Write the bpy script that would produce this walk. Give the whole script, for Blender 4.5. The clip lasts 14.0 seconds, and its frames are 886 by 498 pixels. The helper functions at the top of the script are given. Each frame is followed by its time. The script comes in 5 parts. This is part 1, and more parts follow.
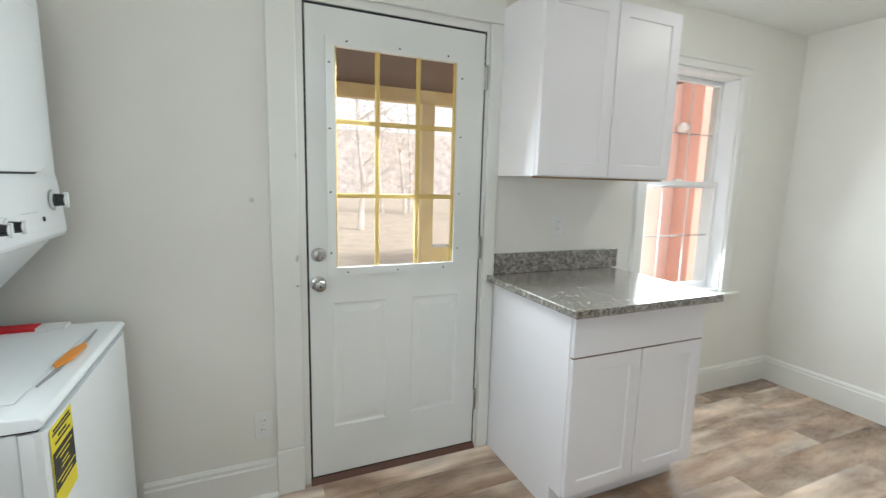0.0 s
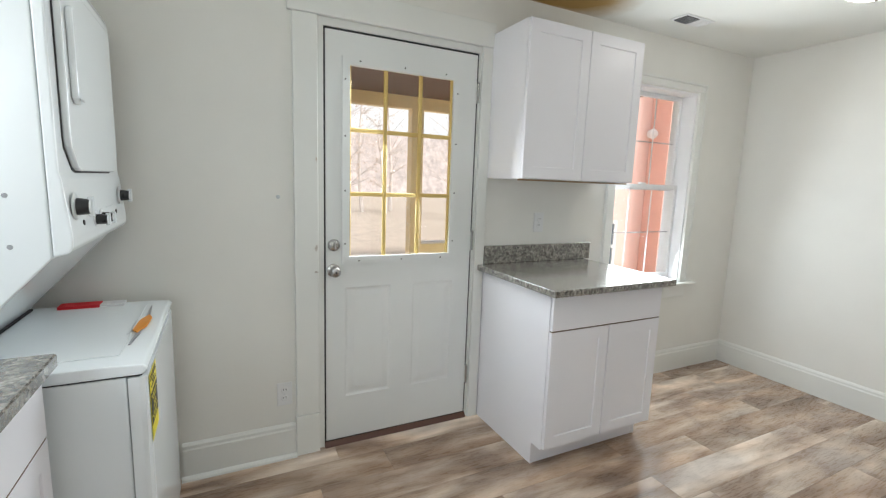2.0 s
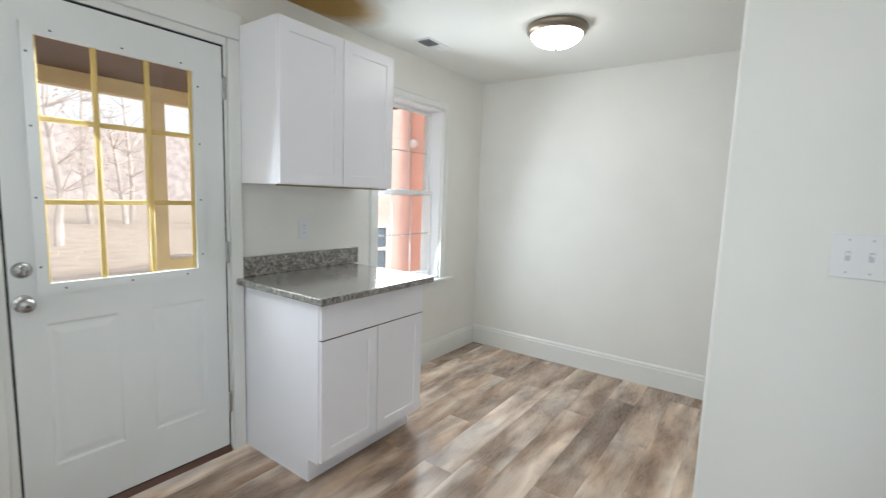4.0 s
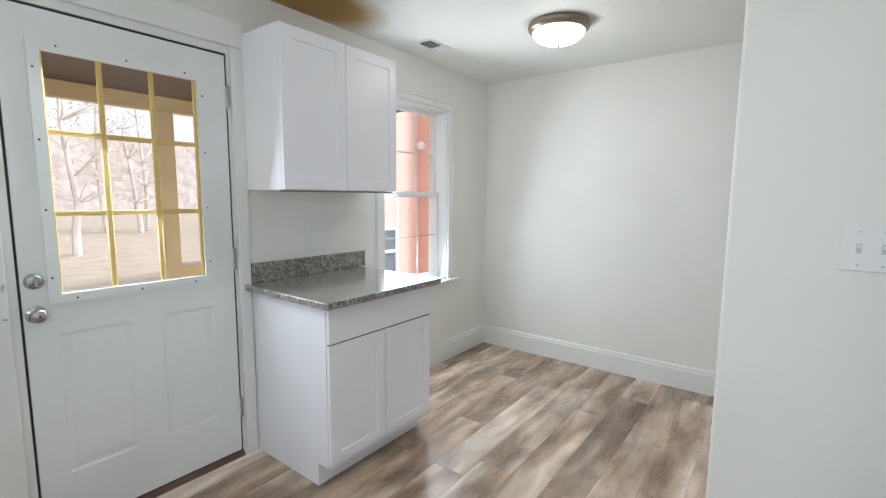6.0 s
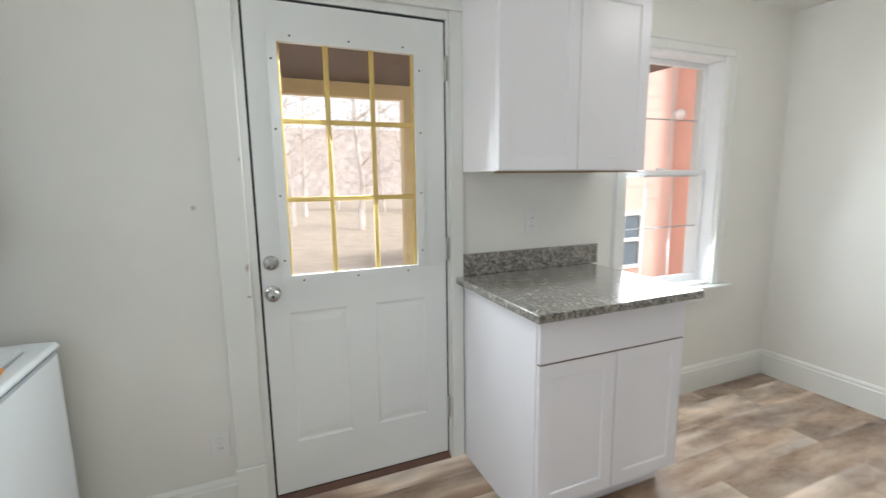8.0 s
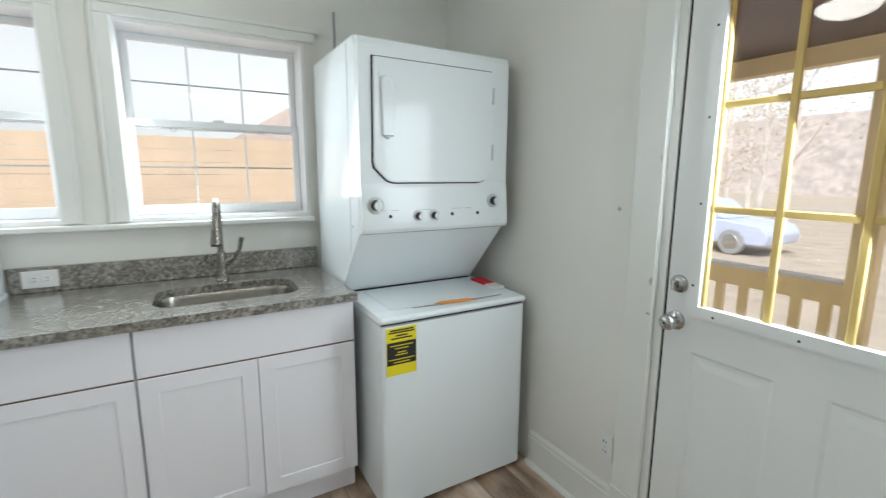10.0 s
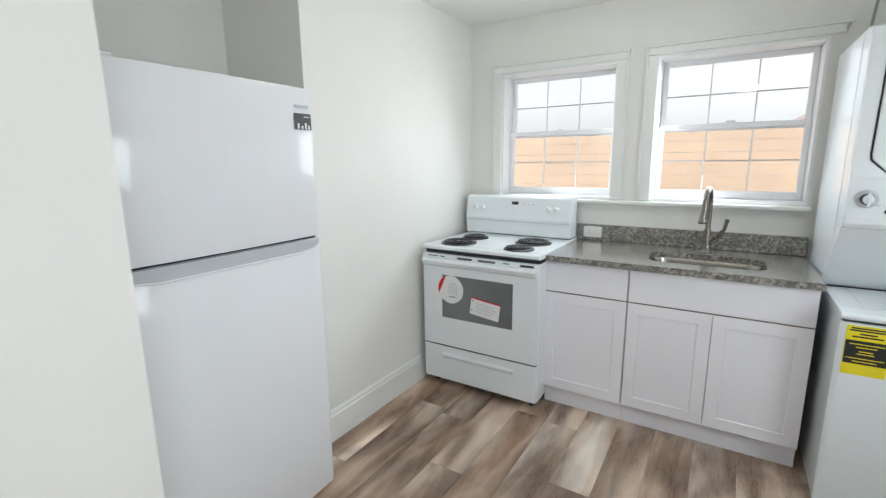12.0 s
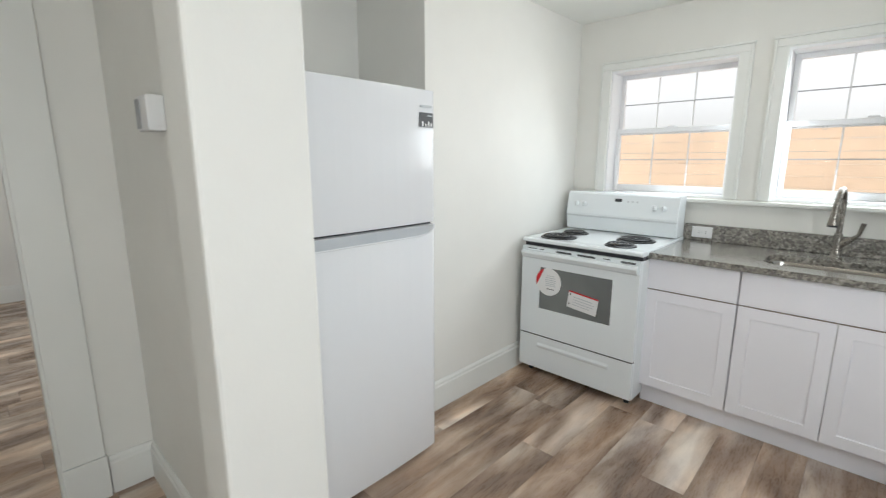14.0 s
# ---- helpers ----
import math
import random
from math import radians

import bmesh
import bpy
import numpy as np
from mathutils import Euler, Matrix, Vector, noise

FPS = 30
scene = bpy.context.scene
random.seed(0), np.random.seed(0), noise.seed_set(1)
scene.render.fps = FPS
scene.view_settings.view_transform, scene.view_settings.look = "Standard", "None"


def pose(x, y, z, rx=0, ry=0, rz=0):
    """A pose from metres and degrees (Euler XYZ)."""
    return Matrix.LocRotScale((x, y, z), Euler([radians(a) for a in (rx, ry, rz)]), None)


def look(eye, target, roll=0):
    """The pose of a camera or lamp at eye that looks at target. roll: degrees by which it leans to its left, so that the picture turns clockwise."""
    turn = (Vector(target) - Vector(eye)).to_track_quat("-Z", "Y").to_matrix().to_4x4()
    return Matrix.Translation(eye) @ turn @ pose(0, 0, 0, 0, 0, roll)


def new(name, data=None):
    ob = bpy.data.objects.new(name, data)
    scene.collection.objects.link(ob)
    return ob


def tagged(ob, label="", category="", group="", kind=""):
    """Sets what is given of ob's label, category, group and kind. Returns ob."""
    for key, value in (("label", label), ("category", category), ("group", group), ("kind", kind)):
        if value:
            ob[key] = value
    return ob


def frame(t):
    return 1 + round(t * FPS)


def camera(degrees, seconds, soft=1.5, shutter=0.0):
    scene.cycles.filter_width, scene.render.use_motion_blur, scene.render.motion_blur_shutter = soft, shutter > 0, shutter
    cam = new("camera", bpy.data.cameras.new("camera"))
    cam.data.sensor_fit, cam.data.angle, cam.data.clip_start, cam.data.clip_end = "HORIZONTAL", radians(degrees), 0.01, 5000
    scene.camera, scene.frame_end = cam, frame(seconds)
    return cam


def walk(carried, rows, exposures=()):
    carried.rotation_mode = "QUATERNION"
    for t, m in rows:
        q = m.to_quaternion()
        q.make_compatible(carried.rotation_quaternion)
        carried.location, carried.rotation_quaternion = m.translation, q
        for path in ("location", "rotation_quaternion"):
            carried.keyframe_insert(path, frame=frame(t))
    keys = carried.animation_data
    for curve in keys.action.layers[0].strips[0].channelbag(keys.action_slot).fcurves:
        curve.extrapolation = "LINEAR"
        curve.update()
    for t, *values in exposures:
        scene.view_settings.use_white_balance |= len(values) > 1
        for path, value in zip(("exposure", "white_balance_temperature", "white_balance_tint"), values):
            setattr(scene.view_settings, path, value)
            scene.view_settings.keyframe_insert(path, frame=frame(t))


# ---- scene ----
PATH = [
    (0, (-0.218, -1.9, 1.35), (0.578, -0.089, 1.056), 1.4),
    (0.5, (-0.356, -1.973, 1.344), (0.737, -0.325, 1.047), -0.7),
    (1, (-0.447, -2.029, 1.353), (0.693, -0.415, 1.042), -0.4),
    (1.5, (-0.432, -2.115, 1.368), (0.601, -0.425, 1.086), 1.1),
    (2, (-0.434, -2.144, 1.353), (0.45, -0.374, 1.061), 2.0),
    (2.5, (-0.445, -2.142, 1.353), (0.42, -0.358, 1.087), 2.3),
    (3, (-0.428, -2.139, 1.364), (0.657, -0.478, 1.117), 2.6),
    (3.5, (-0.395, -2.141, 1.362), (0.998, -0.725, 1.126), 2.3),
    (4, (-0.356, -2.161, 1.357), (1.256, -1.001, 1.122), 2.0),
    (4.2, (-0.348, -2.166, 1.357), (1.324, -1.093, 1.124), 2.0),
    (6.3, (-0.334, -2.182, 1.361), (1.195, -0.914, 1.124), -0.3),
    (6.5, (-0.332, -2.183, 1.36), (1.138, -0.85, 1.115), -0.3),
    (7, (-0.281, -2.135, 1.35), (1.068, -0.687, 1.062), -0.0),
    (7.2, (-0.26, -2.087, 1.346), (1.06, -0.612, 1.059), -0.1),
    (9.3, (0.652, -1.481, 1.39), (-0.473, 0.138, 1.056), -0.2),
    (9.5, (0.728, -1.42, 1.391), (-0.618, 0.019, 1.045), 0.3),
    (10, (0.893, -1.375, 1.385), (-0.814, -0.387, 1.055), 0.3),
    (10.5, (1.084, -1.346, 1.411), (-0.827, -0.874, 1.061), -0.4),
    (11, (1.246, -1.256, 1.412), (-0.712, -1.464, 1.062), -0.2),
    (11.5, (1.427, -1.235, 1.405), (-0.396, -1.98, 1.055), -0.4),
    (12, (1.547, -1.18, 1.416), (-0.115, -2.225, 1.037), -0.6),
    (12.5, (1.578, -1.092, 1.396), (0.02, -2.27, 0.967), -0.3),
    (13, (1.621, -1.043, 1.393), (0.089, -2.248, 0.943), 0.5),
    (13.5, (1.65, -1.04, 1.397), (0.144, -2.287, 0.975), 0.6),
    (14, (1.716, -1.137, 1.402), (0.3, -2.496, 1.016), -0.0),
]
# seconds, stops, kelvin, tint: the picture turns cool and greenish while the view swings past the windows
EXPOSURES = [(0.0, 0.56, 6400, 7), (1.0, 0.56, 6400, 8), (1.5, 0.52, 6330, 8), (2.5, 0.48, 6520, 10), (3.5, 0.52, 6400, 9), (4.2, 0.50, 6200, 9), (6.5, 0.48, 6150, 9), (7.2, 0.50, 6200, 9),
             (9.3, 0.51, 6650, 11), (9.7, 0.43, 6500, 10), (10.0, 0.37, 6250, 6), (10.5, 0.37, 5450, 0), (10.8, 0.41, 5860, 6), (11.0, 0.43, 6160, 9), (11.5, 0.41, 6290, 10),
             (12.5, 0.40, 6340, 10), (14.0, 0.44, 6460, 10)]
cam = camera(89.3, 14.0, soft=1.25, shutter=0.25)
walk(cam, [(t, look(eye, target, roll)) for t, eye, target, roll in PATH], exposures=EXPOSURES)

# ---------------------------------------------------------------- sky and light
world = bpy.data.worlds.new("overcast_sky")
scene.world = world
world.use_nodes = True
wn, wl = world.node_tree.nodes, world.node_tree.links
sky = wn.new("ShaderNodeTexSky")
sky.sky_type = "NISHITA"
sky.sun_disc = False
sky.sun_elevation, sky.sun_rotation = radians(52), radians(141)
sky.air_density, sky.dust_density, sky.ozone_density = 1.0, 2.0, 0.5
cloud = wn.new("ShaderNodeHueSaturation")  # cloud cover takes the blue out of the sky
cloud.inputs["Saturation"].default_value, cloud.inputs["Value"].default_value = 0.08, 1.18
wl.new(sky.outputs["Color"], cloud.inputs["Color"])
wl.new(cloud.outputs["Color"], wn["Background"].inputs["Color"])
wn["Background"].inputs["Strength"].default_value = 0.15

sun_data = bpy.data.lights.new("sun", "SUN")
sun_data.energy, sun_data.angle, sun_data.color = 2.2, radians(12), (1.0, 0.95, 0.88)
sun = new("sun", sun_data)
sun.matrix_world = look((4, -5, 8.2), (0, 0, 0))


def window_daylight(name, m, sx, sy, watts):
    """The sky's light in a window's opening."""
    d = bpy.data.lights.new(name, "AREA")
    d.shape, d.size, d.size_y, d.energy, d.color = "RECTANGLE", sx, sy, watts, (0.87, 0.955, 1.0)
    ob = new(name, d)
    ob.matrix_world = m
    return ob


# ---------------------------------------------------------------- materials
def nodes_of(name, rough=0.5, metal=0.0):
    m = bpy.data.materials.new(name)
    m.use_nodes = True
    nt = m.node_tree
    b = nt.nodes["Principled BSDF"]
    b.inputs["Roughness"].default_value = rough
    b.inputs["Metallic"].default_value = metal
    return m, nt, b


def tex_coords(nt, scale=(1, 1, 1), world_space=True):
    if world_space:
        src = nt.nodes.new("ShaderNodeNewGeometry").outputs["Position"]
    else:
        src = nt.nodes.new("ShaderNodeTexCoord").outputs["Object"]
    mp = nt.nodes.new("ShaderNodeMapping")
    mp.inputs["Scale"].default_value = scale
    nt.links.new(src, mp.inputs["Vector"])
    return mp


def noise_tex(nt, vec, scale, detail=4.0, rough=0.55, distort=0.0):
    n = nt.nodes.new("ShaderNodeTexNoise")
    n.inputs["Scale"].default_value = scale
    n.inputs["Detail"].default_value = detail
    n.inputs["Roughness"].default_value = rough
    n.inputs["Distortion"].default_value = distort
    nt.links.new(vec.outputs[0], n.inputs["Vector"])
    return n


def ramp(nt, src, stops):
    r = nt.nodes.new("ShaderNodeValToRGB")
    while len(r.color_ramp.elements) < len(stops):
        r.color_ramp.elements.new(0.5)
    for e, (p, c) in zip(r.color_ramp.elements, stops):
        e.position, e.color = p, (*c, 1)
    nt.links.new(src, r.inputs["Fac"])
    return r


def mixed(nt, fac, a, b, mode="MIX"):
    m = nt.nodes.new("ShaderNodeMix")
    m.data_type, m.blend_type = "RGBA", mode
    for sock, v in ((m.inputs[0], fac), (m.inputs[6], a), (m.inputs[7], b)):
        if isinstance(v, (int, float)):
            sock.default_value = v
        elif isinstance(v, tuple):
            sock.default_value = (*v, 1)
        else:
            nt.links.new(v, sock)
    return m.outputs[2]


def bumped(nt, b, height, strength=0.1, distance=0.01):
    n = nt.nodes.new("ShaderNodeBump")
    n.inputs["Strength"].default_value = strength
    n.inputs["Distance"].default_value = distance
    nt.links.new(height, n.inputs["Height"])
    nt.links.new(n.outputs["Normal"], b.inputs["Normal"])


def painted(name, colour, rough=0.5, spread=0.04, bump=0.06, grain=60.0):
    """Paint with faint large blotches and a fine roller or brush texture."""
    m, nt, b = nodes_of(name, rough)
    v = tex_coords(nt)
    big, fine = noise_tex(nt, v, 1.7, 3), noise_tex(nt, v, grain, 5)
    dark = tuple(c * (1 - spread) for c in colour)
    lite = tuple(min(1, c * (1 + spread)) for c in colour)
    nt.links.new(ramp(nt, big.outputs["Fac"], ((0.3, dark), (0.7, lite))).outputs["Color"], b.inputs["Base Color"])
    rr = ramp(nt, fine.outputs["Fac"], ((0.3, (rough * 0.85,) * 3), (0.7, (min(1, rough * 1.15),) * 3)))
    nt.links.new(rr.outputs["Color"], b.inputs["Roughness"])
    bumped(nt, b, fine.outputs["Fac"], bump, 0.004)
    return m


def metal(name, colour, rough=0.3, stretch=(1, 1, 1)):
    m, nt, b = nodes_of(name, rough, 1.0)
    b.inputs["Base Color"].default_value = (*colour, 1)
    n = noise_tex(nt, tex_coords(nt, stretch, False), 120, 4)
    rr = ramp(nt, n.outputs["Fac"], ((0.3, (rough * 0.7,) * 3), (0.7, (rough * 1.3,) * 3)))
    nt.links.new(rr.outputs["Color"], b.inputs["Roughness"])
    return m


def glowing(name, colour, strength):
    m, nt, b = nodes_of(name, 0.4)
    b.inputs["Base Color"].default_value = (0.85, 0.85, 0.82, 1)
    b.inputs["Emission Color"].default_value = (*colour, 1)
    b.inputs["Emission Strength"].default_value = strength
    return m


def glass_mat(name, tint=(1, 1, 1), rough=0.0):
    m, nt, b = nodes_of(name, rough)
    out = nt.nodes["Material Output"]
    t, g, mx, f, p, q = (nt.nodes.new(k) for k in ("ShaderNodeBsdfTransparent", "ShaderNodeBsdfGlossy", "ShaderNodeMixShader", "ShaderNodeLayerWeight", "ShaderNodeMath", "ShaderNodeMath"))
    f.inputs["Blend"].default_value = 0.5
    p.operation, q.operation = "POWER", "MULTIPLY_ADD"
    p.inputs[1].default_value = 5.0
    q.inputs[1].default_value, q.inputs[2].default_value = 0.9, 0.04
    nt.links.new(f.outputs["Facing"], p.inputs[0])
    nt.links.new(p.outputs[0], q.inputs[0])
    t.inputs["Color"].default_value = (*tint, 1)
    g.inputs["Roughness"].default_value = rough
    nt.links.new(q.outputs[0], mx.inputs[0])
    nt.links.new(t.outputs[0], mx.inputs[1])
    nt.links.new(g.outputs[0], mx.inputs[2])
    nt.links.new(mx.outputs[0], out.inputs["Surface"])
    return m


WALL = painted("wall_paint", (0.825, 0.815, 0.775), 0.55, 0.03, 0.08)
CEIL_C = (0.85, 0.85, 0.81)
TRIM = painted("trim_gloss_paint", (0.82, 0.825, 0.795), 0.36, 0.03, 0.05, 25)


def worn_trim_material():
    """Gloss trim paint with rusty scuffs where the door latch rubs its casing."""
    m = painted("worn_casing_paint", (0.82, 0.825, 0.795), 0.36, 0.03, 0.05, 25)
    nt = m.node_tree
    b = nt.nodes["Principled BSDF"]
    col = b.inputs["Base Color"].links[0].from_socket
    v = tex_coords(nt)
    ragged = noise_tex(nt, v, 38, 4)
    for place, size, colour in (((-0.035, -0.02, 1.44), (0.016, 0.05, 0.10), (0.42, 0.24, 0.10)), ((-0.040, -0.02, 0.915), (0.035, 0.05, 0.018), (0.30, 0.22, 0.17)), ((-0.036, -0.02, 1.03), (0.018, 0.05, 0.05), (0.45, 0.38, 0.32))):
        d, sc, ln = (nt.nodes.new("ShaderNodeVectorMath") for _ in range(3))
        d.operation, sc.operation, ln.operation = "SUBTRACT", "DIVIDE", "LENGTH"
        d.inputs[1].default_value, sc.inputs[1].default_value = place, size
        nt.links.new(v.outputs[0], d.inputs[0])
        nt.links.new(d.outputs[0], sc.inputs[0])
        nt.links.new(sc.outputs[0], ln.inputs[0])
        ad = nt.nodes.new("ShaderNodeMath")
        ad.operation = "MULTIPLY_ADD"
        ad.inputs[1].default_value = 1.4
        nt.links.new(ragged.outputs["Fac"], ad.inputs[0])
        nt.links.new(ln.outputs["Value"], ad.inputs[2])
        k = ramp(nt, ad.outputs[0], ((0.75, (0.75, 0.75, 0.75)), (1.0, (0, 0, 0))))
        col = mixed(nt, k.outputs["Color"], col, colour)
    nt.links.new(col, b.inputs["Base Color"])
    return m


WORN_TRIM = worn_trim_material()
DOORP = painted("door_paint", (0.825, 0.84, 0.832), 0.35, 0.03, 0.05, 30)
CABINET = painted("cabinet_lacquer", (0.89, 0.88, 0.925), 0.33, 0.015, 0.015, 90)
ENAMEL = painted("appliance_enamel", (0.83, 0.87, 0.89), 0.11, 0.015, 0.004, 200)
ENAMEL.node_tree.nodes["Principled BSDF"].inputs["Specular IOR Level"].default_value = 0.32
FRIDGE_W = painted("fridge_coat", (0.80, 0.81, 0.83), 0.13, 0.01, 0.012, 300)
VINYL = painted("window_vinyl", (0.89, 0.89, 0.90), 0.35, 0.01, 0.01)
LAMP_GLOW = 11.5
DARK = painted("dark_gap", (0.03, 0.03, 0.035), 0.7, 0.2)
CHROME = metal("satin_chrome", (0.46, 0.45, 0.44), 0.22)
NICKEL = metal("brushed_nickel", (0.23, 0.21, 0.185), 0.3)
STEEL = metal("sink_steel", (0.34, 0.32, 0.29), 0.22, (1, 20, 1))
BLACK = painted("black_enamel", (0.015, 0.015, 0.017), 0.3, 0.1)
GLASS = glass_mat("window_glass")
MUNTIN = painted("yellow_muntin_paint", (0.72, 0.52, 0.18), 0.5, 0.12, 0.2, 40)
PORCH_WOOD = painted("porch_timber", (0.92, 0.74, 0.42), 0.6, 0.15, 0.2, 30)
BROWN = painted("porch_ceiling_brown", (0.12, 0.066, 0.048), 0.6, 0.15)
YELLOW = painted("label_yellow", (0.85, 0.72, 0.02), 0.4, 0.03)
WHITE_PAPER = painted("paper_white", (0.82, 0.82, 0.82), 0.5, 0.02)
RED = painted("sticker_red", (0.65, 0.02, 0.03), 0.75, 0.05)
ORANGE = painted("orange_plastic", (0.80, 0.30, 0.03), 0.4, 0.05)
GREY = painted("grey_plastic", (0.33, 0.34, 0.36), 0.4, 0.05)
INK = painted("printed_ink", (0.018, 0.018, 0.018), 0.5, 0.05)
PALE_INK = painted("pale_print", (0.55, 0.58, 0.60), 0.5, 0.05)


def ceiling_material():
    m, nt, b = nodes_of("ceiling_paint", 0.7)
    v = tex_coords(nt)
    fine = noise_tex(nt, v, 45, 5)
    base = ramp(nt, noise_tex(nt, v, 1.3, 3).outputs["Fac"], ((0.3, tuple(c * 0.97 for c in CEIL_C)), (0.7, CEIL_C)))
    # brown water stain beside the wall cabinet
    d = nt.nodes.new("ShaderNodeVectorMath")
    d.operation = "SUBTRACT"
    d.inputs[1].default_value = (1.22, -0.16, 2.35)
    nt.links.new(v.outputs[0], d.inputs[0])
    sc = nt.nodes.new("ShaderNodeVectorMath")
    sc.operation = "MULTIPLY"
    sc.inputs[1].default_value = (1 / 0.50, 1 / 0.29, 0)
    nt.links.new(d.outputs[0], sc.inputs[0])
    ln = nt.nodes.new("ShaderNodeVectorMath")
    ln.operation = "LENGTH"
    nt.links.new(sc.outputs[0], ln.inputs[0])
    ad = nt.nodes.new("ShaderNodeMath")
    ad.operation = "ADD"
    w = noise_tex(nt, v, 5, 4)
    mu = nt.nodes.new("ShaderNodeMath")
    mu.operation = "MULTIPLY_ADD"
    mu.inputs[1].default_value, mu.inputs[2].default_value = 0.35, -0.17
    nt.links.new(w.outputs["Fac"], mu.inputs[0])
    nt.links.new(ln.outputs["Value"], ad.inputs[0])
    nt.links.new(mu.outputs[0], ad.inputs[1])
    k = ramp(nt, ad.outputs[0], ((0.5, (1, 1, 1)), (1.0, (0, 0, 0))))
    nt.links.new(mixed(nt, k.outputs["Color"], base.outputs["Color"], (0.38, 0.225, 0.055)), b.inputs["Base Color"])
    bumped(nt, b, fine.outputs["Fac"], 0.12, 0.004)
    return m


def plank_material():
    """Grey-brown printed vinyl: each plank its own tone, long grain, cloudy pale and dark patches."""
    m, nt, b = nodes_of("vinyl_plank", 0.3)
    info = nt.nodes.new("ShaderNodeObjectInfo")
    geo = nt.nodes.new("ShaderNodeNewGeometry")
    off = nt.nodes.new("ShaderNodeVectorMath")
    off.operation = "MULTIPLY_ADD"
    comb = nt.nodes.new("ShaderNodeCombineXYZ")
    for s in ("X", "Y", "Z"):
        nt.links.new(info.outputs["Random"], comb.inputs[s])
    off.inputs[1].default_value = (37, 91, 13)
    nt.links.new(comb.outputs[0], off.inputs[0])
    nt.links.new(geo.outputs["Position"], off.inputs[2])
    mp = nt.nodes.new("ShaderNodeMapping")
    mp.inputs["Scale"].default_value = (1.05, 4.8, 1.0)
    nt.links.new(off.outputs[0], mp.inputs["Vector"])
    mf = nt.nodes.new("ShaderNodeMapping")
    mf.inputs["Scale"].default_value = (5.0, 55.0, 1.0)
    nt.links.new(off.outputs[0], mf.inputs["Vector"])
    cloud = noise_tex(nt, mp, 1.7, 2.5, 0.45, 0.35)
    grain = noise_tex(nt, mf, 3.0, 6, 0.65, 0.3)
    tone = ramp(nt, cloud.outputs["Fac"], ((0.28, (0.185, 0.134, 0.102)), (0.43, (0.33, 0.258, 0.206)), (0.55, (0.48, 0.405, 0.343)), (0.70, (0.66, 0.60, 0.545))))
    own = ramp(nt, info.outputs["Random"], ((0.0, (0.80, 0.72, 0.65)), (0.35, (1.02, 0.95, 0.88)), (0.7, (1.22, 1.17, 1.12)), (1.0, (1.38, 1.34, 1.28))))
    warm = ramp(nt, noise_tex(nt, mp, 1.1, 3).outputs["Fac"], ((0.38, (1.07, 0.99, 0.92)), (0.62, (0.98, 1.0, 1.02))))
    col = mixed(nt, 1.0, mixed(nt, 1.0, tone.outputs["Color"], own.outputs["Color"], "MULTIPLY"), warm.outputs["Color"], "MULTIPLY")
    mb = nt.nodes.new("ShaderNodeMapping")
    mb.inputs["Scale"].default_value = (2.6, 4.6, 1.0)
    nt.links.new(off.outputs[0], mb.inputs["Vector"])
    blotch = ramp(nt, noise_tex(nt, mb, 1.1, 2.5, 0.5, 0.6).outputs["Fac"], ((0.36, (0.72, 0.70, 0.71)), (0.52, (1.0, 1.0, 1.0)), (0.66, (1.16, 1.15, 1.13))))
    col = mixed(nt, 1.0, col, blotch.outputs["Color"], "MULTIPLY")
    gr = ramp(nt, grain.outputs["Fac"], ((0.30, (0.74, 0.69, 0.65)), (0.6, (1.06, 1.06, 1.06))))
    nt.links.new(mixed(nt, 0.36, col, gr.outputs["Color"], "MULTIPLY"), b.inputs["Base Color"])
    rr = ramp(nt, grain.outputs["Fac"], ((0.3, (0.34,) * 3), (0.7, (0.23,) * 3)))
    nt.links.new(rr.outputs["Color"], b.inputs["Roughness"])
    bumped(nt, b, grain.outputs["Fac"], 0.12, 0.002)
    return m


def granite_material():
    m, nt, b = nodes_of("speckled_granite", 0.22)
    v = tex_coords(nt)
    cell = nt.nodes.new("ShaderNodeTexVoronoi")
    cell.inputs["Scale"].default_value = 105
    nt.links.new(v.outputs[0], cell.inputs["Vector"])
    n1, n2 = noise_tex(nt, v, 75, 6, 0.72), noise_tex(nt, v, 22, 4, 0.6, 0.5)
    bw = nt.nodes.new("ShaderNodeRGBToBW")
    nt.links.new(cell.outputs["Color"], bw.inputs[0])
    c1 = ramp(nt, bw.outputs[0], ((0.22, (0.035, 0.032, 0.03)), (0.40, (0.15, 0.13, 0.11)), (0.58, (0.32, 0.30, 0.27)), (0.80, (0.54, 0.52, 0.49))))
    c2 = ramp(nt, n1.outputs["Fac"], ((0.36, (0.08, 0.075, 0.072)), (0.5, (0.27, 0.255, 0.24)), (0.68, (0.52, 0.505, 0.49))))
    c3 = ramp(nt, n2.outputs["Fac"], ((0.35, (0.64, 0.63, 0.60)), (0.65, (1.0, 0.98, 0.93))))
    col = mixed(nt, 1.0, mixed(nt, 0.5, c1.outputs["Color"], c2.outputs["Color"]), c3.outputs["Color"], "MULTIPLY")
    nt.links.new(col, b.inputs["Base Color"])
    b.inputs["Coat Weight"].default_value, b.inputs["Coat Roughness"].default_value = 1.0, 0.17
    b.inputs["Coat IOR"].default_value = 1.65
    return m


CEILING = ceiling_material()
PLANK = plank_material()
GRANITE = granite_material()


# ---------------------------------------------------------------- mesh helpers
def thing(name, loc=(0, 0, 0), label="", category="", group="", kind=""):
    ob = new(name)
    ob.location = loc
    return tagged(ob, label, category, group, kind)


